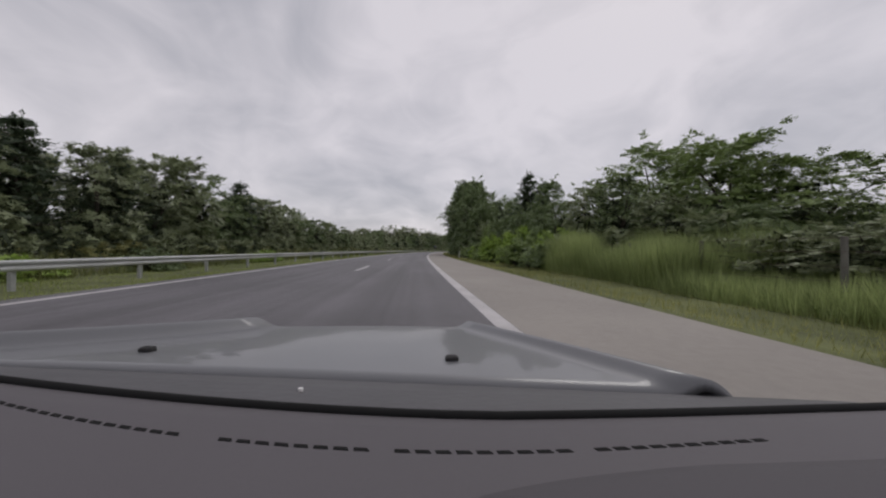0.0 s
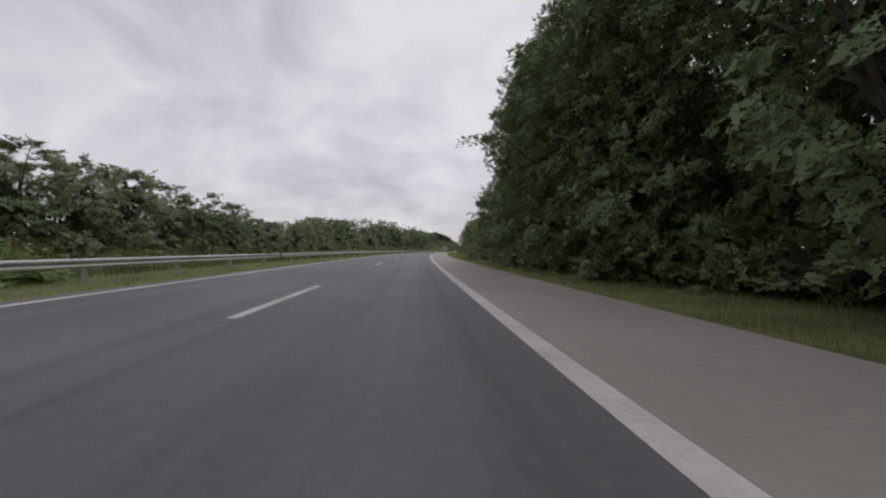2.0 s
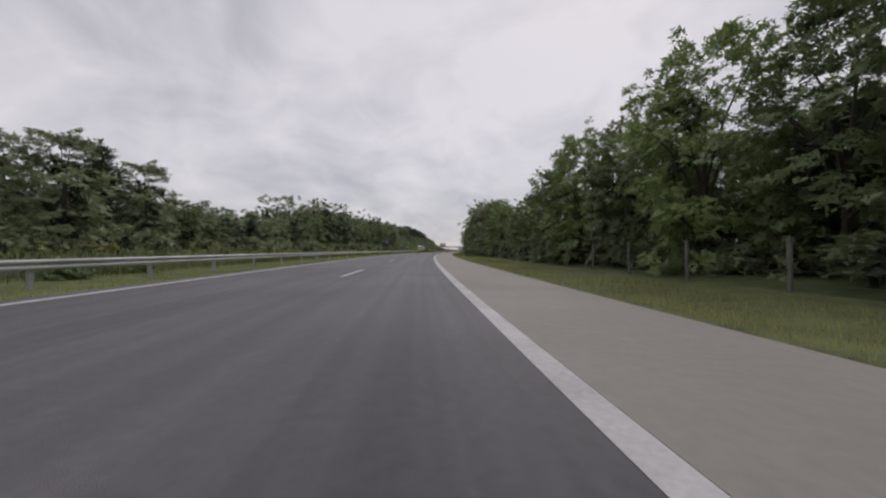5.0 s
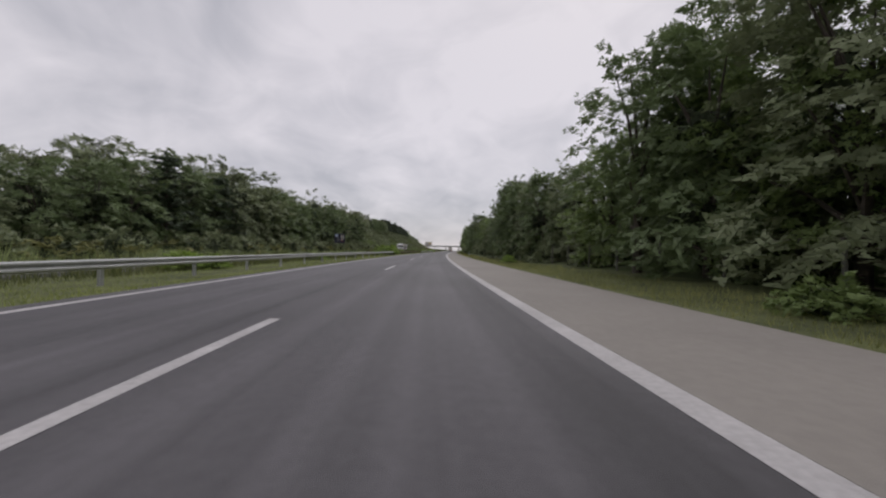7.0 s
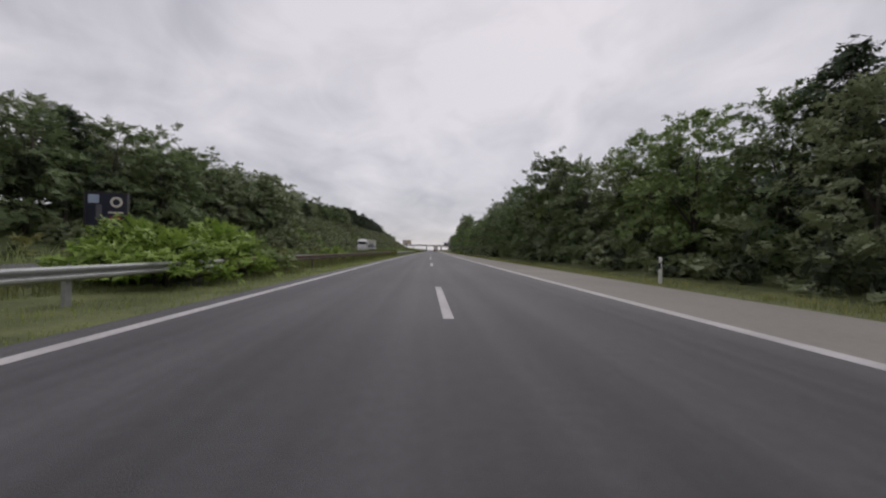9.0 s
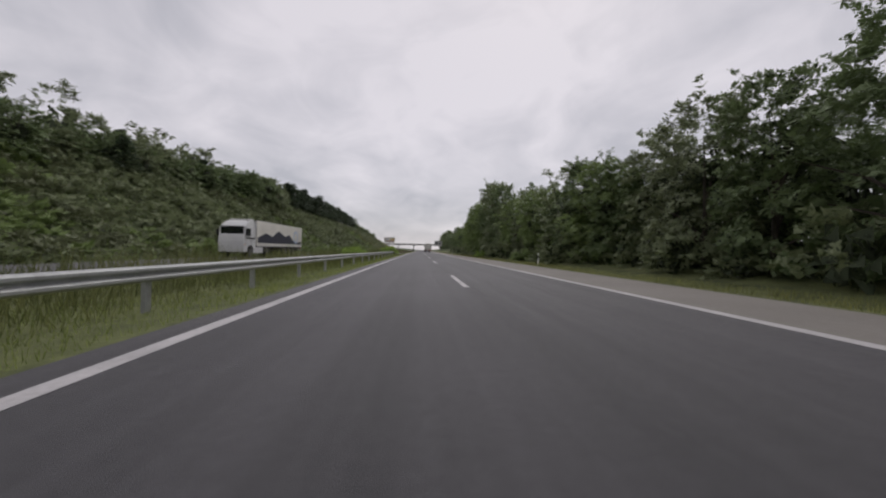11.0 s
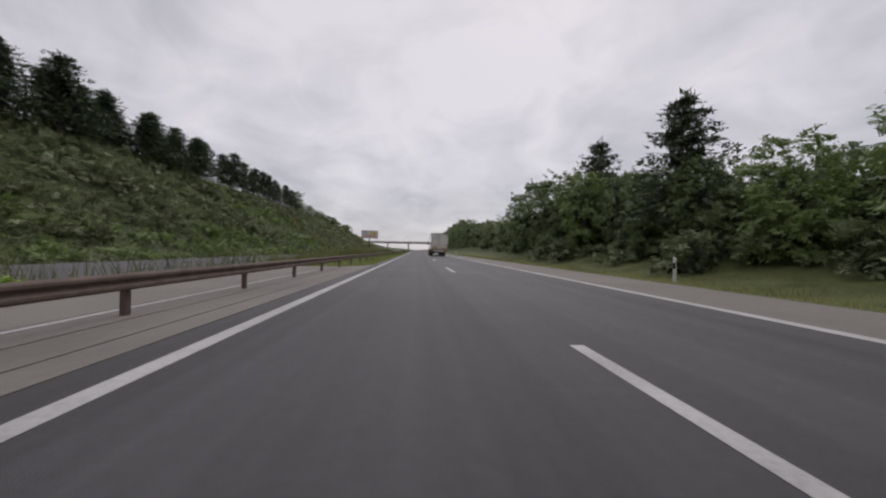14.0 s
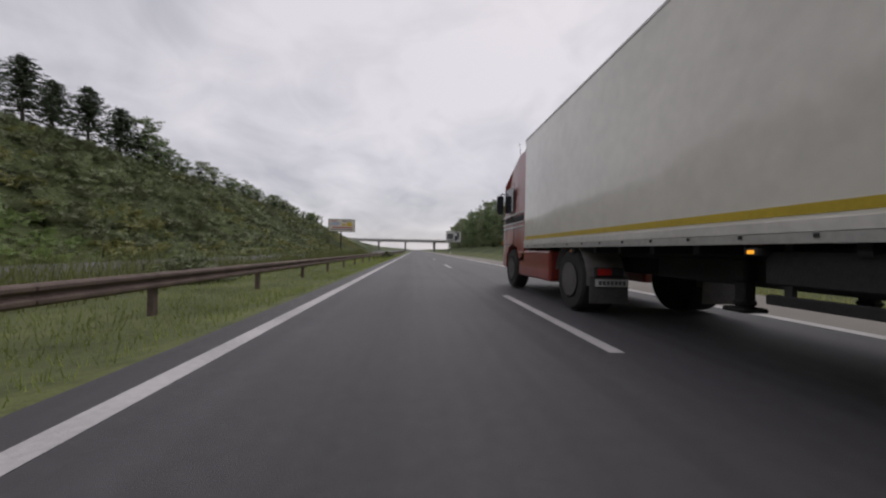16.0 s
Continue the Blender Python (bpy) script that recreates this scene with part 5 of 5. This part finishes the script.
lorry = new("lorry")
semi_trailer(lorry, BOX_WHITE, BOX_REAR, YELLOW)
tractor(lorry, CAB_RED)
lorry.matrix_world = at(491.7, 5.77, 0.02)
tagged(lorry, "articulated lorry with red cab and grimy white box trailer", "lorry")

# the lorry of the opposite carriageway: white cab, pale trailer with a blue print
CAB_WHITE = material("white_cab_paint", (0.66, 0.66, 0.65), rough=0.35, spread=0.08, scales=(0.9, 10.0), bump=0, coat=0.4)
other = new("lorry")
semi_trailer(other, BOX_WHITE, BOX_REAR, PLATE)
tractor(other, CAB_WHITE)
hills = bmesh.new()
rings = [[hills.verts.new((x, y, z)) for y, z in ((0.3, 1.45), (13.4, 1.45), (13.4, 2.0), (11.5, 2.5), (9.8, 2.2), (8.0, 2.9), (6.0, 2.3), (4.6, 2.6), (3.3, 1.9), (1.6, 1.65), (0.3, 1.9))] for x in (-1.283, -1.274)]
hills.faces.new(rings[0]), hills.faces.new(rings[1][::-1])
for k in range(11):
    hills.faces.new((rings[0][k], rings[0][k - 1], rings[1][k - 1], rings[1][k]))
part("side_print", hills, NAVY, other, "dark blue printed mountain shape")
part("round_print", lathe([(-1.285, 0.85), (-1.275, 0.85)], "X", 28, (0, 2.3, 2.35)), PALE_BLUE, other, "round pale blue print")
part("print_centre", lathe([(-1.289, 0.55), (-1.279, 0.55)], "X", 24, (0, 2.3, 2.35)), BOX_WHITE, other)
other.matrix_world = at(388.5, -15.1, -0.05, 180)
tagged(other, "white articulated lorry with blue print on the oncoming carriageway", "lorry")

# ================= the car in which the camera rides, where the shot begins =================
DASH = material("grey_brown_dashboard", (0.105, 0.096, 0.104), rough=0.75, spread=0.05, scales=(2.0, 300.0), bump=0.12, bump_scale=900)
SILVER = material("silver_grey_paint", (0.15, 0.153, 0.16), rough=0.42, metal=0.0, spread=0.05, scales=(1.0, 200.0), bump=0, coat=0.35)
SEAL = material("black_seal", (0.008, 0.008, 0.008), rough=0.9, spread=0.2, scales=(20.0,), bump=0, spec=0.2)
COWL = material("grey_cowl_plastic", (0.085, 0.083, 0.088), rough=0.6, spread=0.1, scales=(6.0, 60.0), bump=0.1)


def sheet(rows_, mat, name, parent, label="", thick=0.0):
    """A smooth sheet through rows of points, with an optional thickness downwards."""
    n = len(rows_[0])
    v = [p for r in rows_ for p in r]
    f = [(i * n + k, i * n + k + 1, (i + 1) * n + k + 1, (i + 1) * n + k) for i in range(len(rows_) - 1) for k in range(n - 1)]
    if thick:
        m = len(v)
        v = v + [(x, y, z - thick) for x, y, z in v]
        f += [(m + d, m + c, m + b, m + a) for a, b, c, d in f]
        ring = list(range(n)) + [i * n + n - 1 for i in range(1, len(rows_))] + [(len(rows_) - 1) * n + k for k in range(n - 2, -1, -1)] + [i * n for i in range(len(rows_) - 2, 0, -1)]
        f += [(ring[(k + 1) % len(ring)], ring[k], ring[k] + m, ring[(k + 1) % len(ring)] + m) for k in range(len(ring))]
    return part(name, mesh_of(name, v, f, mat, True), mat, parent, label)


def seal_y(x):
    return 0.372 + 0.25 * max(0.0, 0.12 - x) ** 1.5 + 0.02 * max(0, x - 0.3)


def vent_y(x):
    return 0.266 + 0.36 * max(0.0, 0.1 - x) ** 1.85 + 0.10 * max(0.0, x - 0.12) ** 1.5


def bonnet_y(x):
    return 0.628 - 0.145 * x


car = new("car")
H = EYE - 0.005
xs = np.linspace(-0.98, 0.70, 29)
dash = sheet([[(x, y0, H - 0.15 - 0.02 * k / 8 + (-0.05 if k == 0 else 0)) for x in xs for y0 in [0.12 + (seal_y(x) - 0.12) * k / 8]] for k in range(9)], DASH, "dashboard", car, "grey-brown plastic dashboard top", 0.3)
sheet([[(x, seal_y(x) + dy, H - 0.168 + dz) for x in xs] for dy, dz in ((-0.008, 0.0), (-0.003, 0.003), (0.003, 0.003), (0.008, -0.003))], SEAL, "windscreen_seal", car, "black rubber seal", 0.04)
sheet([[(x, seal_y(x) + 0.012 + (bonnet_y(x) - seal_y(x) - 0.02) * k / 4, H - 0.19 - 0.035 * k / 4) for x in xs] for k in range(5)], COWL, "cowl", car, "grey plastic cowl under the windscreen", 0.06)


def dash_z(x, y):
    return H - 0.15 - 0.02 * (y - 0.12) / (seal_y(x) - 0.12)


x = -0.4938
while x < 0.318:
    if not (-0.196 < x + 0.006 < -0.178 or -0.026 < x + 0.006 < -0.010 or 0.134 < x + 0.006 < 0.150):
        bm = bmesh.new()
        lo, hi = [], []
        for a, d in ((x, 0.0), (x + 0.0130, 0.0), (x + 0.0108, 0.0055), (x - 0.001, 0.0055)):
            y = vent_y(a) * 1.102 + d
            lo.append(bm.verts.new((a, y, dash_z(a, y) - 0.004)))
            hi.append(bm.verts.new((a, y, dash_z(a, y) + 0.0005)))
        bm.faces.new(lo[::-1]), bm.faces.new(hi)
        for j in range(4):
            bm.faces.new((lo[j], lo[(j + 1) % 4], hi[(j + 1) % 4], hi[j]))
        part("vent_slot", bm, SEAL, dash, "black demister slot")
    x += 0.0172
# darker curved sheet over the right-hand part of the dashboard top
DARK_DASH = material("darker_dashboard_plastic", (0.082, 0.075, 0.082), rough=0.8, spread=0.05, scales=(2.0, 300.0), bump=0.12, bump_scale=900)
px = np.linspace(0.0, 0.66, 23)
rim_y = np.interp(px, (0.0, 0.03, 0.07, 0.13, 0.225, 0.7), (0.215, 0.238, 0.253, 0.266, 0.277, 0.277))
sheet([[(x, 0.13 + (e - 0.13) * k / 5, dash_z(x, 0.13 + (e - 0.13) * k / 5) + (0.004 if k < 5 else -0.002)) for x, e in zip(px, rim_y)] for k in range(6)], DARK_DASH, "dark_dash_sheet", dash, "darker sheet over the right of the dashboard", 0.01)
hx = np.linspace(-1.30, 0.66, 181)


def bonnet_z(x, q):
    """Height of the bonnet: q runs from the windscreen edge to the nose."""
    z = H - 0.225 - 0.045 * q ** 1.3
    left, right = -1.15 + 0.62 * q, 0.49 - 0.285 * q
    z += 0.036 * math.exp(-((x - left) / 0.045) ** 2) + 0.024 * math.exp(-((x - right) / 0.03) ** 2)
    return z - 0.75 * max(0.0, x - right - 0.03) - 0.6 * max(0.0, left - 0.03 - x)


def along_crease(x, q):
    return float(np.interp(x, (-1.30, -1.15, 0.49, 0.66), (-1.30 + 0.45 * q, -1.15 + 0.62 * q, 0.49 - 0.285 * q, 0.66 - 0.1 * q)))


bonnet = sheet([[(x, bonnet_y(x) + (1.30 - 0.22 * (x + 0.15) ** 2 - bonnet_y(x)) * q, bonnet_z(x, q)) for x in [along_crease(h, q) for h in hx]] for q in np.linspace(0, 1, 13)], SILVER, "bonnet", car, "silver-grey bonnet with two raised creases", 0.02)
for nx, ny in ((-0.587, 0.852), (0.087, 0.771)):
    part("washer_nozzle", box(nx - 0.014, nx + 0.014, ny - 0.012, ny + 0.012, H - 0.25, H - 0.222, 0.005, None, 2), BLACK, bonnet, "small black washer nozzle")
part("white_dot", lathe([(H - 0.225, 0.005), (H - 0.206, 0.004)], "Z", 10, (-0.165, 0.555, 0)), WHITE_PLASTIC, car)
body = bmesh.new()
for x0, x1 in ((-1.05, -0.98), (0.68, 0.75)):
    box(x0, x1, -0.9, 1.2, 0.3, H - 0.46, 0.03, body)
box(-1.0, 0.70, 1.12, 1.32, 0.25, H - 0.34, 0.06, body)
box(-0.98, 0.70, -0.9, 1.15, 0.22, 0.34, 0.02, body)
part("body_shell", body, SILVER, car, "silver-grey wings and nose")
for wx, side in ((-1.06, -1), (0.76, 1)):
    o = wx if side < 0 else wx - 0.2
    wheel = part("wheel", lathe([(o, 0.2), (o, 0.29), (o + 0.03, 0.315), (o + 0.17, 0.315), (o + 0.2, 0.29), (o + 0.2, 0.2)], "X", 24, (0, 0.75, 0.315)), TYRE, car)
    part("rim", lathe([(o + (0 if side < 0 else 0.2) + d * side, r) for d, r in ((0.004, 0.2), (-0.03, 0.17), (-0.03, 0.05), (0.0, 0.04))], "X", 20, (0, 0.75, 0.315)), ALU, wheel)
car.matrix_world = at(along(0.0), float(np.interp(0, *zip(*LANE))), 0)
tagged(car, "front of a silver-grey car with its grey-brown dashboard", "car")
